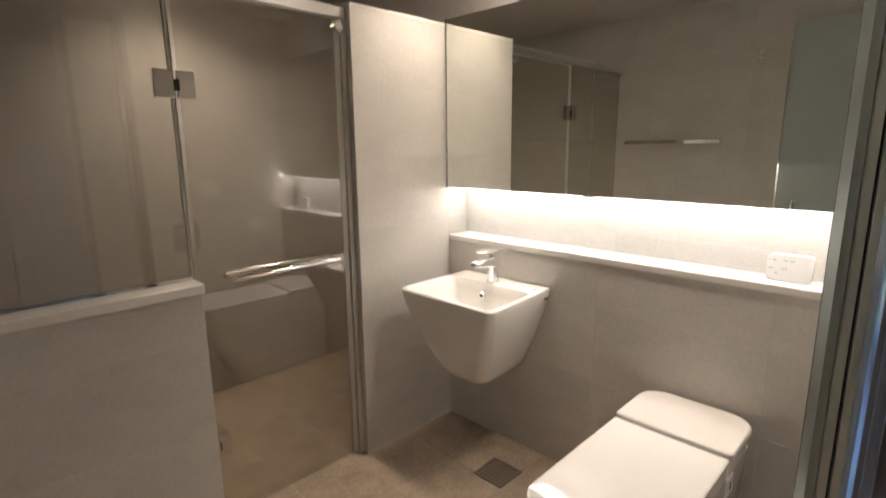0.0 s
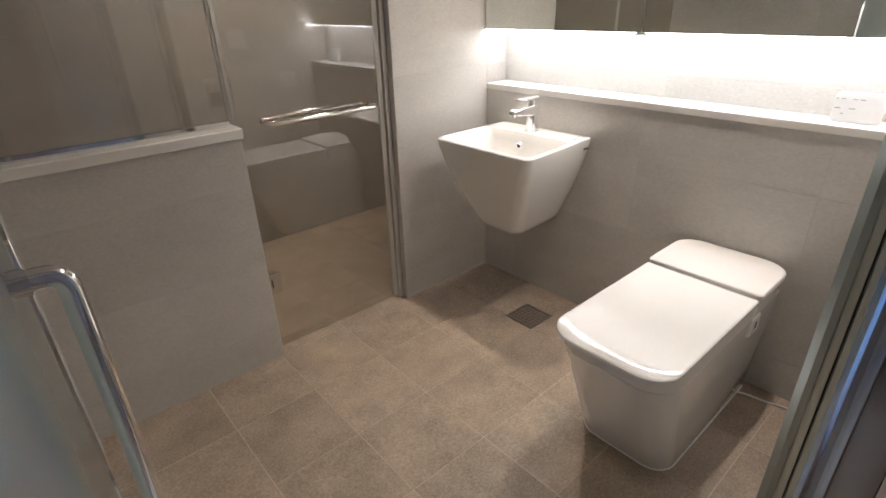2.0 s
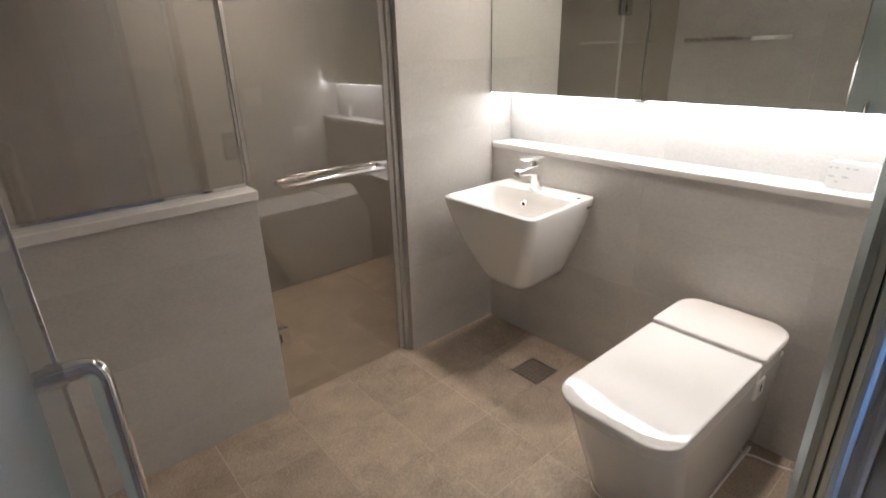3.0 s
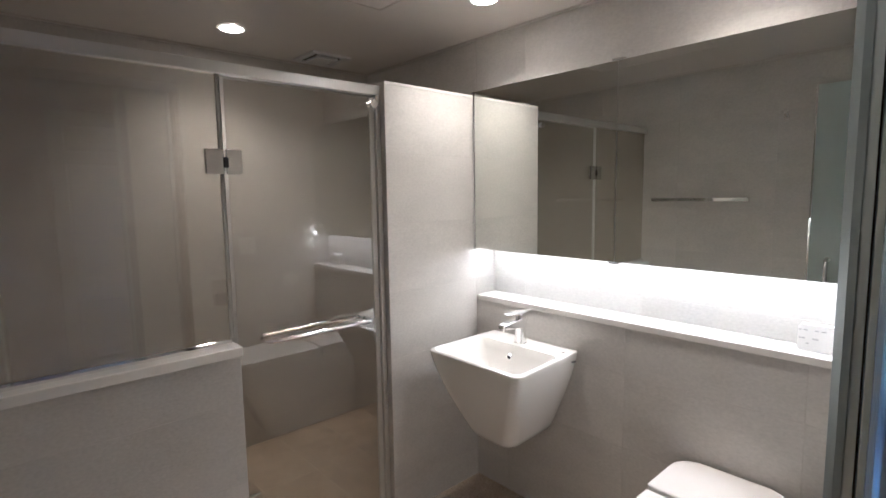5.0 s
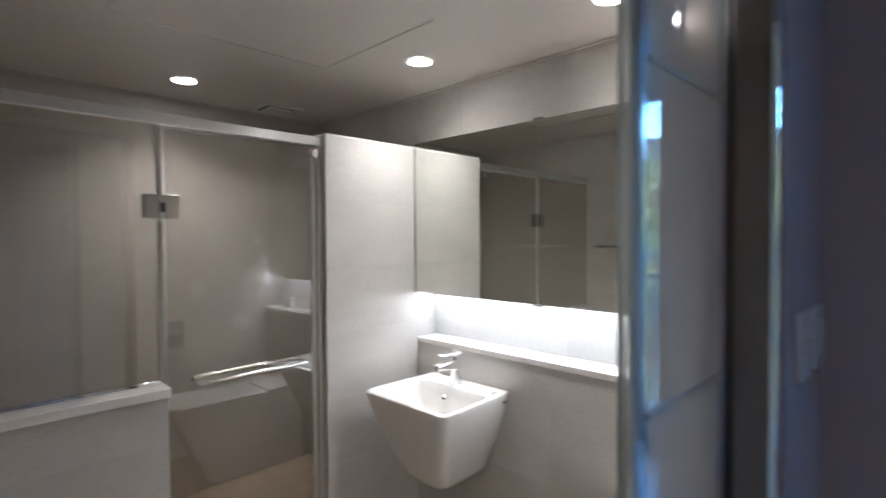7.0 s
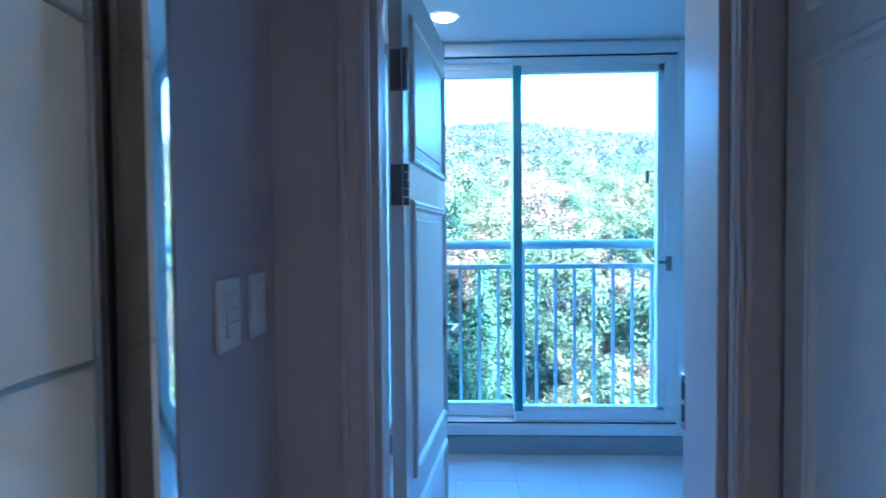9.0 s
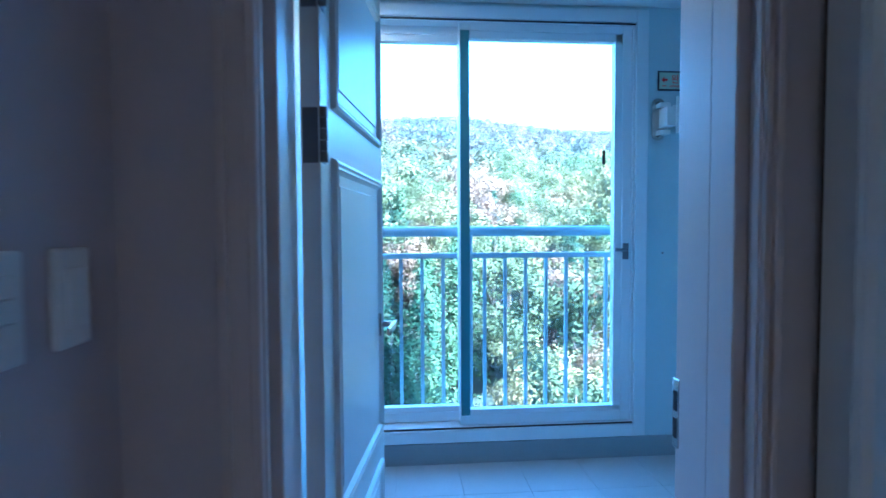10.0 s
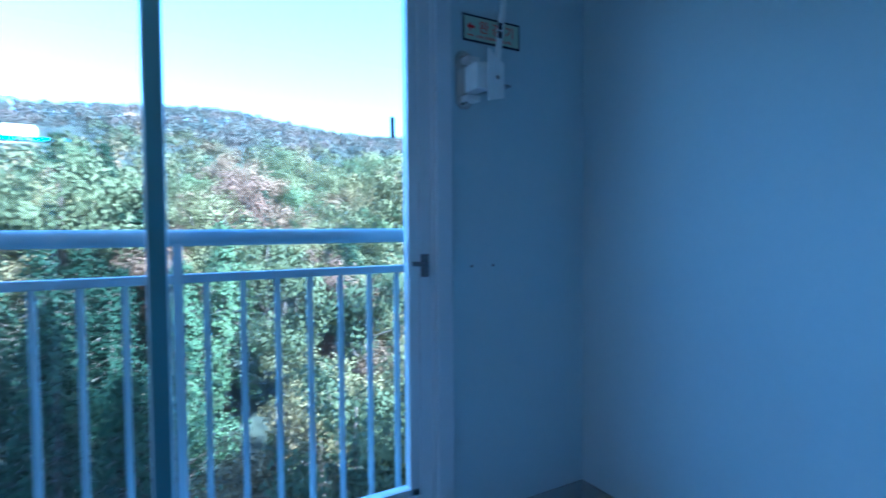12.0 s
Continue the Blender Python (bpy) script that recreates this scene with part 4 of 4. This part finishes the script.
ring = [(-1.682, 1.818), (-1.747, 1.832), (-1.747, 1.885), (-1.734, 1.888), (-1.734, 1.915), (-1.747, 1.918), (-1.747, 1.955), (-1.710, 1.962), (-1.694, 1.992), (-1.682, 1.996)]
add_loft(bm, [[Vector((x, y, z)) for y, z in ring] for x in (RX1 - 0.096, RX1 - 0.088)])
bmesh.ops.recalc_face_normals(bm, faces=bm.faces)
wpart("cheek", bm, OFFW, brk)
wpart("rear_cheek", box(RX1 - 0.05, -1.782, 1.862, RX1 - 0.042, -1.687, 1.965, 0.002), OFFW, brk)
wpart("catch", box(RX1 - 0.088, -1.782, 1.875, RX1 - 0.05, -1.734, 1.883, 0.001, 1), GUNMETAL, brk)
wpart("pin", cyl((RX1 - 0.1, -1.717, 1.90), (RX1 - 0.04, -1.717, 1.90), 0.007, n=14), STEEL, brk)
bm = loft([[Vector((RX1 - 0.075 + dx + lean * 0.02, -1.727 + dy - lean * 0.075, 1.93 + lean * 0.50)) for dx, dy in ((-0.007, -0.011), (0.007, -0.011), (0.007, 0.009), (-0.007, 0.009))] for lean in (0.0, 0.2, 0.5, 1.0)])
wpart("arm", bm, OFFW, brk, "white folded arm")
for k, t in enumerate((0.25, 0.31)):
    wpart("arm_mark", box(RX1 - 0.0885 + t * 0.02, -1.739 - t * 0.03, 1.93 + t * 0.5 - 0.012, RX1 - 0.0865 + t * 0.02, -1.723 - t * 0.03, 1.93 + t * 0.5 + 0.012), NAVY, brk)
for y, z in ((-1.667, 1.235), (-1.762, 1.235)):
    tagged(part("wall_plug", cyl((RX1 - 0.003, y, z), (RX1, y, z), 0.005, n=12), GUNMETAL), "small dark screw hole in the painted wall", "wall plug")

# the rest of the apartment block round these rooms
BLOCK = mat("block_render", (0.55, 0.54, 0.52), 0.85, var=0.06, scale=0.6, bump=0.1, bump_scale=20)
bm = bmesh.new()
for a in ((-10, -12, -9.6, 3.33, 14, -0.25), (-10, -12, 2.75, 3.33, 14, 22.0), (-10, 3.2, -0.25, 3.33, 14, 2.75), (-10, -12, -0.25, 3.33, -2.45, 2.75), (-10, -2.45, -0.25, -1.5, 3.2, 2.75), (2.15, 0.105, -0.25, 3.33, 3.2, 2.75)):
    add_box(bm, *a)
structure("apartment_block", bm, BLOCK, "rendered apartment block round the flat", "building")
# ---- outside: hillside woods ----


def ground_z(x, y):
    """Height of the ground by the distance from the house."""
    knots = ((-400, -9.5), (5, -9.5), (22, -8.6), (40, -4.5), (80, 4.5), (150, 20.0), (250, 42.0), (330, 57.0), (420, 40.0), (700, 10.0), (2500, -30.0))
    z = knots[0][1]
    for (a, za), (b, zb) in zip(knots, knots[1:]):
        if x >= a:
            s = min(1.0, (x - a) / (b - a))
            s = s * s * (3 - 2 * s) if b <= 40 else s
            z = za + (zb - za) * s
    if x > 30:
        k = min(1.0, (x - 30) / 200)
        z += k * (5.0 * math.cos((y + 55) * 0.011) - 1.0 + 2.2 * math.sin(y * 0.045 + x * 0.01))
    if x > 200:
        z += 5.5 * min(1.0, (x - 200) / 100) * min(1.0, max(0.0, (y + 60) / 80))
    return z


def leaf_material(name, colours, cell, by_crown=0.0):
    """Leaves in a range of colours: one for each tree, or, with by_crown, for each patch of woods of that size."""
    m = bpy.data.materials.new(name)
    m.use_nodes = True
    n, l = m.node_tree.nodes, m.node_tree.links
    n.remove(n["Principled BSDF"])
    tc = n.new("ShaderNodeTexCoord")
    if by_crown:
        vo = n.new("ShaderNodeTexVoronoi")
        vo.inputs["Scale"].default_value = 1 / by_crown
        l.new(tc.outputs["Object"], vo.inputs["Vector"])
        sep = n.new("ShaderNodeSeparateColor")
        l.new(vo.outputs["Color"], sep.inputs[0])
        pick = sep.outputs[0]
    else:
        pick = n.new("ShaderNodeObjectInfo").outputs["Random"]
    ramp = n.new("ShaderNodeValToRGB")
    e = ramp.color_ramp.elements
    e[0].position, e[0].color = 0.0, (*colours[0], 1)
    e[1].position, e[1].color = 1.0, (*colours[-1], 1)
    for i, c in enumerate(colours[1:-1]):
        e.new((i + 1) / (len(colours) - 1)).color = (*c, 1)
    l.new(pick, ramp.inputs["Fac"])
    noise_ = n.new("ShaderNodeTexNoise")
    noise_.inputs["Scale"].default_value = cell
    l.new(tc.outputs["Object"], noise_.inputs["Vector"])
    r2 = n.new("ShaderNodeValToRGB")
    r2.color_ramp.elements[0].color, r2.color_ramp.elements[1].color = (0.7, 0.74, 0.7, 1), (1.35, 1.28, 1.2, 1)
    r2.color_ramp.elements[0].position, r2.color_ramp.elements[1].position = 0.3, 0.72
    l.new(noise_.outputs["Fac"], r2.inputs["Fac"])
    mul = n.new("ShaderNodeMix")
    mul.data_type, mul.blend_type = "RGBA", "MULTIPLY"
    mul.inputs["Factor"].default_value = 1.0
    l.new(ramp.outputs["Color"], mul.inputs[6])
    l.new(r2.outputs["Color"], mul.inputs[7])
    di, tr, mx = n.new("ShaderNodeBsdfDiffuse"), n.new("ShaderNodeBsdfTranslucent"), n.new("ShaderNodeMixShader")
    mx.inputs[0].default_value = 0.35
    for x in (di, tr):
        l.new(mul.outputs[2], x.inputs["Color"])
    l.new(di.outputs[0], mx.inputs[1])
    l.new(tr.outputs[0], mx.inputs[2])
    l.new(mx.outputs[0], n["Material Output"].inputs["Surface"])
    return m


AUTUMN = ((0.078, 0.096, 0.054), (0.132, 0.138, 0.072), (0.180, 0.168, 0.084), (0.216, 0.180, 0.090), (0.204, 0.138, 0.090), (0.168, 0.102, 0.078))
LEAVES = leaf_material("autumn_leaves", AUTUMN, 1.3)
GREEN_LEAVES = leaf_material("green_leaves", ((0.078, 0.120, 0.066), (0.108, 0.150, 0.078), (0.150, 0.168, 0.084)), 1.3)
NEEDLES = leaf_material("dark_conifer_needles", ((0.021, 0.039, 0.027), (0.030, 0.051, 0.033), (0.042, 0.060, 0.036)), 1.5)
WOODS = leaf_material("far_woods_leaves", ((0.060, 0.078, 0.048), (0.090, 0.102, 0.060), (0.126, 0.120, 0.066), (0.168, 0.144, 0.078), (0.162, 0.108, 0.072), (0.102, 0.102, 0.060)), 0.5, 7.0)
# Grey-blue distance haze is painted into the leaf colours of the ridge.
HAZED_RIDGE = leaf_material("hazed_ridge_leaves", ((0.075, 0.088, 0.085), (0.098, 0.102, 0.090), (0.125, 0.110, 0.092), (0.135, 0.098, 0.086), (0.090, 0.096, 0.088)), 0.25, 9.0)
BARK = mat("bark", (0.10, 0.075, 0.055), 0.9, var=0.3, scale=6, bump=0.5, bump_scale=30, stretch=(4, 4, 1))
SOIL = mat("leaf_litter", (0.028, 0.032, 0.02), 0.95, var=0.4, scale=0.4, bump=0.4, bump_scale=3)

# one sheet of ground from the house to the horizon
xs = [-400, -100, 0, 4, 10, 16, 22, 28, 34, 40, 50, 60, 80, 100, 125, 150, 180, 210, 250, 290, 330, 370, 420, 520, 700, 1200, 2500]
ys = [-2500, -1200, -700, -450] + [v for v in range(-360, 361, 20)] + [450, 700, 1200, 2500]
verts = [(x, y, ground_z(x, y)) for x in xs for y in ys]
faces = [(i * len(ys) + j, (i + 1) * len(ys) + j, (i + 1) * len(ys) + j + 1, i * len(ys) + j + 1) for i in range(len(xs) - 1) for j in range(len(ys) - 1)]
me = bpy.data.meshes.new("ground")
me.from_pydata(verts, [], faces)
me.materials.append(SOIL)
for p in me.polygons:
    p.use_smooth = True
tagged(new("ground", me), "wooded hillside ground with leaf litter", "ground", kind="structure")

rng = np.random.default_rng(7)


def leaf_cards(centres, sizes, name, material, outward):
    """Many small four-cornered leaf sprays, each turned its own way."""
    k = len(centres)
    face = outward / (np.linalg.norm(outward, axis=1)[:, None] + 1e-6) + rng.normal(size=(k, 3)) * 0.45
    a = np.cross(face, rng.normal(size=(k, 3)))
    a /= np.linalg.norm(a, axis=1)[:, None]
    b = np.cross(face, a)
    b /= np.linalg.norm(b, axis=1)[:, None]
    b *= np.where((np.cross(a, b) * face).sum(axis=1) < 0, -1.0, 1.0)[:, None]
    u, w = a * sizes[:, None], b * sizes[:, None] * 0.62
    c = np.asarray(centres)
    bow = np.cross(a, b) * sizes[:, None] * 0.25
    v = np.stack([c - u, c - w * 0.9 + bow, c + u, c + w + bow], axis=1).reshape(-1, 3)
    me = bpy.data.meshes.new(name)
    me.from_pydata(v.tolist(), [], np.arange(4 * k).reshape(-1, 4).tolist())
    me.materials.append(material)
    nn = np.asarray(outward) * 0.8 + np.cross(a, b) * 0.25 + np.array((0, 0, 0.15))
    nn /= np.linalg.norm(nn, axis=1)[:, None] + 1e-6
    me.normals_split_custom_set_from_vertices(np.repeat(nn, 4, axis=0).tolist())
    return me


def broadleaf(seed, material):
    """Trunk with limbs, and a crown of leaf clumps round the limb ends. About 9 m high, standing at z 0."""
    r = random.Random(seed)
    h = r.uniform(8.0, 10.0)
    bm = bmesh.new()
    base = Vector((0, 0, -0.3))
    top = Vector((r.uniform(-0.4, 0.4), r.uniform(-0.4, 0.4), h * 0.55))
    add_cyl(bm, base, top, 0.22, 0.12, 9)
    add_cyl(bm, top, top + Vector((r.uniform(-0.5, 0.5), r.uniform(-0.5, 0.5), h * 0.3)), 0.12, 0.03, 7)
    clumps = []
    limbs = 11
    for i in range(limbs):
        f = r.uniform(0.45, 1.0)
        p = base.lerp(top, f)
        ang = i * 2.4 + r.uniform(-0.5, 0.5)
        reach = r.uniform(1.6, 2.9)
        q = p + Vector((math.cos(ang) * reach, math.sin(ang) * reach, r.uniform(0.8, 3.2)))
        add_cyl(bm, p, q, 0.07, 0.02, 6)
        for k in range(4):
            clumps.append((p.lerp(q, r.uniform(0.55, 1.15)) + Vector((r.uniform(-0.7, 0.7), r.uniform(-0.7, 0.7), r.uniform(-0.3, 0.8))), r.uniform(0.55, 1.0)))
    for k in range(9):
        clumps.append((top + Vector((r.uniform(-1.2, 1.2), r.uniform(-1.2, 1.2), r.uniform(0.8, h * 0.42))), r.uniform(0.6, 1.05)))
    pts, sz, outs = [], [], []
    core = np.array(top) + np.array((0, 0, 0.6))
    for c, rad in clumps:
        m = int(115 * rad / 0.8)
        d = rng.normal(size=(m, 3))
        d /= np.linalg.norm(d, axis=1)[:, None]
        pts.append(np.array(c) + d * (rad * rng.uniform(0.55, 1.08, size=(m, 1))) * np.array((1, 1, 0.75)))
        sz.append(rng.uniform(0.07, 0.13, size=m))
        far_out = np.array(c) - core
        outs.append(d * 0.75 + far_out / (np.linalg.norm(far_out) + 0.1) * 0.5)
    return mesh_of(bm, "trunk", BARK), leaf_cards(np.concatenate(pts), np.concatenate(sz), "crown", material, np.concatenate(outs))


def conifer(seed, material):
    r = random.Random(seed)
    h = r.uniform(8.5, 10.5)
    bm = bmesh.new()
    add_cyl(bm, (0, 0, -0.3), (0.1, 0.05, h), 0.18, 0.02, 9)
    pts, sz, outs = [], [], []
    z = 1.6
    while z < h - 0.2:
        reach = 2.3 * (1 - (z / h) ** 1.3) + 0.15
        k = 7
        for i in range(k):
            ang = 2 * math.pi * i / k + z * 1.7 + r.uniform(-0.2, 0.2)
            q = Vector((math.cos(ang) * reach, math.sin(ang) * reach, z - 0.25 * reach + r.uniform(-0.1, 0.15)))
            add_cyl(bm, (0.05, 0.02, z), q, 0.03, 0.008, 5)
            m = int(16 + 26 * reach)
            t = rng.uniform(0.2, 1.08, size=(m, 1))
            pts.append(np.array((0, 0, z)) * (1 - t) + np.array(q) * t + rng.normal(size=(m, 3)) * 0.16)
            sz.append(rng.uniform(0.06, 0.13, size=m))
            outs.append(np.repeat(np.array([[math.cos(ang), math.sin(ang), 0.5]]), m, axis=0) * t + rng.normal(size=(m, 3)) * 0.15)
        z += 0.55
    return mesh_of(bm, "trunk", BARK), leaf_cards(np.concatenate(pts), np.concatenate(sz), "crown", material, np.concatenate(outs))


kinds = [broadleaf(s, LEAVES) for s in (1, 2, 3, 4)] + [broadleaf(5, GREEN_LEAVES), conifer(11, GREEN_LEAVES)] + [conifer(s, NEEDLES) for s in (12, 13)]
HOUSE = (150.0, 27.0)


def tree(kind, x, y, size, turn):
    t = thing("tree", x, y, ground_z(x, y), ("leafy autumn tree on the slope below the window" if kind < 4 else "leafy green tree on the slope below the window" if kind == 4 else "light green conifer on the slope below the window" if kind == 5 else "dense dark green conifer on the slope below the window"), "tree", group="woods outside")
    for nm, me in zip(("trunk", "crown"), kinds[kind]):
        o = new(nm, me)
        o.parent = t
    t.matrix_world = pose(x, y, ground_z(x, y), 0, 0, turn) @ Matrix.Scale(size, 4)


r = random.Random(5)
row, x = 0, 12.0
while x < 66:
    step = 2.9 + x * 0.03
    y = -x * 0.85 - 5 + (row % 2) * step / 2
    while y < x * 0.45 + 4:
        near = x < 24
        bearing = math.degrees(math.atan2(y, x))
        if x < 30 and bearing > -4:
            kind = r.choice((6, 7, 7))
        elif x < 30 and bearing > -13:
            kind = r.choice((5, 4, 5, 2))
        else:
            kind = r.choice((0, 1, 2, 3, 0, 3, 4, 6))
        tree(kind, x + r.uniform(-1.2, 1.2), y + r.uniform(-1.2, 1.2), r.uniform(0.62, 0.85) if near else r.uniform(0.75, 1.12), r.uniform(0, 360))
        y += step * r.uniform(0.9, 1.25)
    x += step * 0.95
    row += 1

tree(0, 33.5, 3.2, 1.5, 40)
tree(2, 36.0, -17.0, 1.4, 110)

# the woods further up the hill, and those along the ridge in haze-tinted colours
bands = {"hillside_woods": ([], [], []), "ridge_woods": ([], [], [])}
x = 62.0
while x < 400:
    step = 4.4 + x * 0.006
    y = -x * 0.95
    while y < x * 0.55:
        px, py = x + r.uniform(-2, 2), y + r.uniform(-2, 2)
        y += step * r.uniform(0.85, 1.2)
        if abs(py - HOUSE[1] * px / HOUSE[0]) < 12 and HOUSE[0] - 55 < px < HOUSE[0] + 12:
            continue
        rad = r.uniform(2.0, 3.3)
        top = r.uniform(5.0, 8.0)
        m = 150 if x < 130 else (120 if x < 260 else 70)
        k = 7 if x < 260 else 4
        lobe = rng.normal(size=(k, 3))
        lobe /= np.linalg.norm(lobe, axis=1)[:, None]
        lobe[:, 2] = np.abs(lobe[:, 2]) * 1.2 - 0.15
        which = rng.integers(0, k, size=m)
        d = rng.normal(size=(m, 3))
        d /= np.linalg.norm(d, axis=1)[:, None]
        d[:, 2] = np.abs(d[:, 2]) * 1.2 - 0.2
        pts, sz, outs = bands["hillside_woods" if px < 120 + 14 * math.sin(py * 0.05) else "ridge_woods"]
        outs.append(d * 0.6 + lobe[which] * 0.55)
        pts.append(np.array((px, py, ground_z(px, py) + top - rad)) + lobe[which] * rad * 0.62 + d * rad * 0.48 * rng.uniform(0.8, 1.1, size=(m, 1)))
        sz.append(rng.uniform(0.17, 0.36, size=m) * (1 if x < 130 else (1.15 if x < 260 else 1.45)))
    x += step * 0.9
for nm, mt, lab in (("hillside_woods", WOODS, "dense autumn woods covering the hillside"), ("ridge_woods", HAZED_RIDGE, "woods along the far ridge with distance haze in their leaf colours")):
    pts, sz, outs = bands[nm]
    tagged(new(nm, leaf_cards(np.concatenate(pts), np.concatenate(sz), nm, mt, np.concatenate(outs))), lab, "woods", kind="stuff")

# a house among the trees
hx, hy = HOUSE
hz = ground_z(hx, hy) - 5.0
house = thing("apartment_house", hx, hy, hz, "distant white low building with a blue roof among trees", "house")
WHITE_WALL = mat("white_render", (0.75, 0.75, 0.73), 0.8, var=0.05, scale=0.5)
BLUE_ROOF = mat("blue_roof_sheet", (0.10, 0.36, 0.50), 0.5, var=0.08, scale=1)
DARK_PANE = mat("dark_far_pane", (0.05, 0.06, 0.07), 0.15, var=0.1, scale=2)
wpart("wall", box(hx, hy - 11, hz - 3, hx + 9, hy + 16, hz + 5.4), WHITE_WALL, house)
wpart("roof", box(hx - 0.5, hy - 11.5, hz + 5.4, hx + 9.5, hy + 16.5, hz + 6.6, 0.3, 1), BLUE_ROOF, house, "flat blue roof edge")
wpart("roof_hut", box(hx + 2, hy - 3, hz + 6.6, hx + 6, hy + 3, hz + 9.6, 0.1, 1), WHITE_WALL, house)
pane_mesh = mesh_of(box(-0.06, -0.9, 0, 0.06, 0.9, 1.5, 0.03, 1), "window", DARK_PANE)
for k in range(8):
    for zz in (0.5, 3.2):
        w = new("window", pane_mesh)
        w.matrix_world = pose(hx - 0.02, hy - 9 + 3.2 * k, hz + zz)
        local(w, house)
# ---- tiles ----
tile_meshes = {}


def tile_mesh(w, h, material):
    """A tile lying in its own x-y plane, face up, with a fine chamfer."""
    key = (round(w, 3), round(h, 3), material.name)
    if key not in tile_meshes:
        gap = 0.0014 if material is FLOOR_TILE else 0.0007
        a, b, c = w / 2 - gap, h / 2 - gap, 0.0006
        bm = bmesh.new()
        add_loft(bm, [[Vector((sx * (a - d), sy * (b - d), z)) for sx, sy in ((-1, -1), (1, -1), (1, 1), (-1, 1))] for d, z in ((0, -0.0075), (0, -c), (c, 0))])
        bmesh.ops.recalc_face_normals(bm, faces=bm.faces)
        tile_meshes[key] = mesh_of(bm, "tile", material)
    return tile_meshes[key]


def tiles(wall, material, o, u, v, us, vs):
    """Tiles on a wall or floor: o a point of the face, u and v its two ways, us and vs the joint lines along them."""
    o, u, v = Vector(o), Vector(u), Vector(v)
    n_ = u.cross(v)
    turn = Matrix((u, v, n_)).transposed().to_4x4()
    for u0, u1 in zip(us, us[1:]):
        for v0, v1 in zip(vs, vs[1:]):
            t = new("tile", tile_mesh(u1 - u0, v1 - v0, material))
            t.parent = wall
            t.matrix_basis = Matrix.Translation(o + u * (u0 + u1) / 2 + v * (v0 + v1) / 2) @ turn


def lines(a, b, start, step):
    """Joint lines from a to b: start is one of them, the rest step apart."""
    first = start + math.ceil((a - start) / step + 0.02) * step
    out_ = [a]
    while first < b - 0.012:
        if first > a + 0.012:
            out_.append(first)
        first += step
    return out_ + [b]


ZL = 0.143          # a course line of the wall tiles
YL, XL = 1.02, 0.66
X, Y, Z = (1, 0, 0), (0, 1, 0), (0, 0, 1)
NX, NY = (-1, 0, 0), (0, -1, 0)
tiles(floor, FLOOR_TILE, (0, 0, 0), X, Y, lines(BX0, BX1, 0.694, 0.3), lines(BY0, BYS, 1.545, 0.3))
tiles(floor, FLOOR_TILE, (0, 0, 0), X, Y, lines(BX0, BXU, 0.694, 0.3), lines(BYS + 0.12, BY1, 1.545, 0.3))
tiles(floor, FLOOR_TILE, (0, 0, 0), X, Y, [0.7, 0.994, 1.294, 1.36], [BYS, BYS + 0.12])
# walls: the first way runs so that u x v points into the room
tiles(wall_basin, WALL_TILE, (BX1, 0, 0), NY, Z, [-a for a in lines(BY0, BYS, YL, 0.6)[::-1]], lines(0, 0.934, ZL, 0.3))
tiles(wall_upper, WALL_TILE, (BXU, 0, 0), NY, Z, [-a for a in lines(BY0, BYS + 0.12, YL, 0.6)[::-1]], lines(0.96, BZ, ZL, 0.3))
tiles(wall_shower_side, WALL_TILE, (BXU, 0, 0), NY, Z, [-a for a in lines(BYS + 0.126, BY1, YL, 0.6)[::-1]], lines(0, BZ, ZL, 0.3))
tiles(wall_shower_end, WALL_TILE, (0, BY1, 0), X, Z, lines(BX0, BXU, 0.85, 0.6), lines(0, BZ, ZL, 0.3))
tiles(wall_towel, WALL_TILE, (BX0, 0, 0), Y, Z, lines(0.26, BY1, YL, 0.6), lines(0, BZ, ZL, 0.3))
tiles(wall_door_side, WALL_TILE, (0, BY0, 0), NX, Z, [-a for a in lines(1.03, BX1, 1.40, 0.6)[::-1]], lines(0, BZ, ZL, 0.3))
tiles(wall_stub, WALL_TILE, (0, BYS, 0), X, Z, [1.357, BX1 - 0.0065], lines(0, 1.93, ZL, 0.3))
tiles(wall_stub, WALL_TILE, (0, BYS, 0), X, Z, [BX1 - 0.0065, 2.03], [0.962, 1.043, 1.343, 1.643, 1.93])
tiles(wall_stub, WALL_TILE, (1.357, 0, 0), NY, Z, [-BYS - 0.12, -BYS], lines(0, 1.93, ZL, 0.3))
tiles(wall_low, WALL_TILE, (0, BYS, 0), X, Z, [BX0, 0.7055], lines(0, 0.91, ZL, 0.3))
tiles(wall_low, WALL_TILE, (0.7055, 0, 0), Y, Z, [BYS, BYS + 0.12], lines(0, 0.91, ZL, 0.3))
tiles(structure("floor_screed_room", box(RX0 + 0.0495, RY0, RZ0 - 0.004, RX1 - 0.01, RY1, RZ0 - 0.0035), SKIRT, "grout bed under the room tiles", "floor"), ROOM_TILE, (0, 0, RZ0 + 0.004), X, Y, lines(RX0 + 0.05, RX1 - 0.01, 2.83, 0.3), lines(RY0 + 0.01, RY1, -0.62, 0.3))
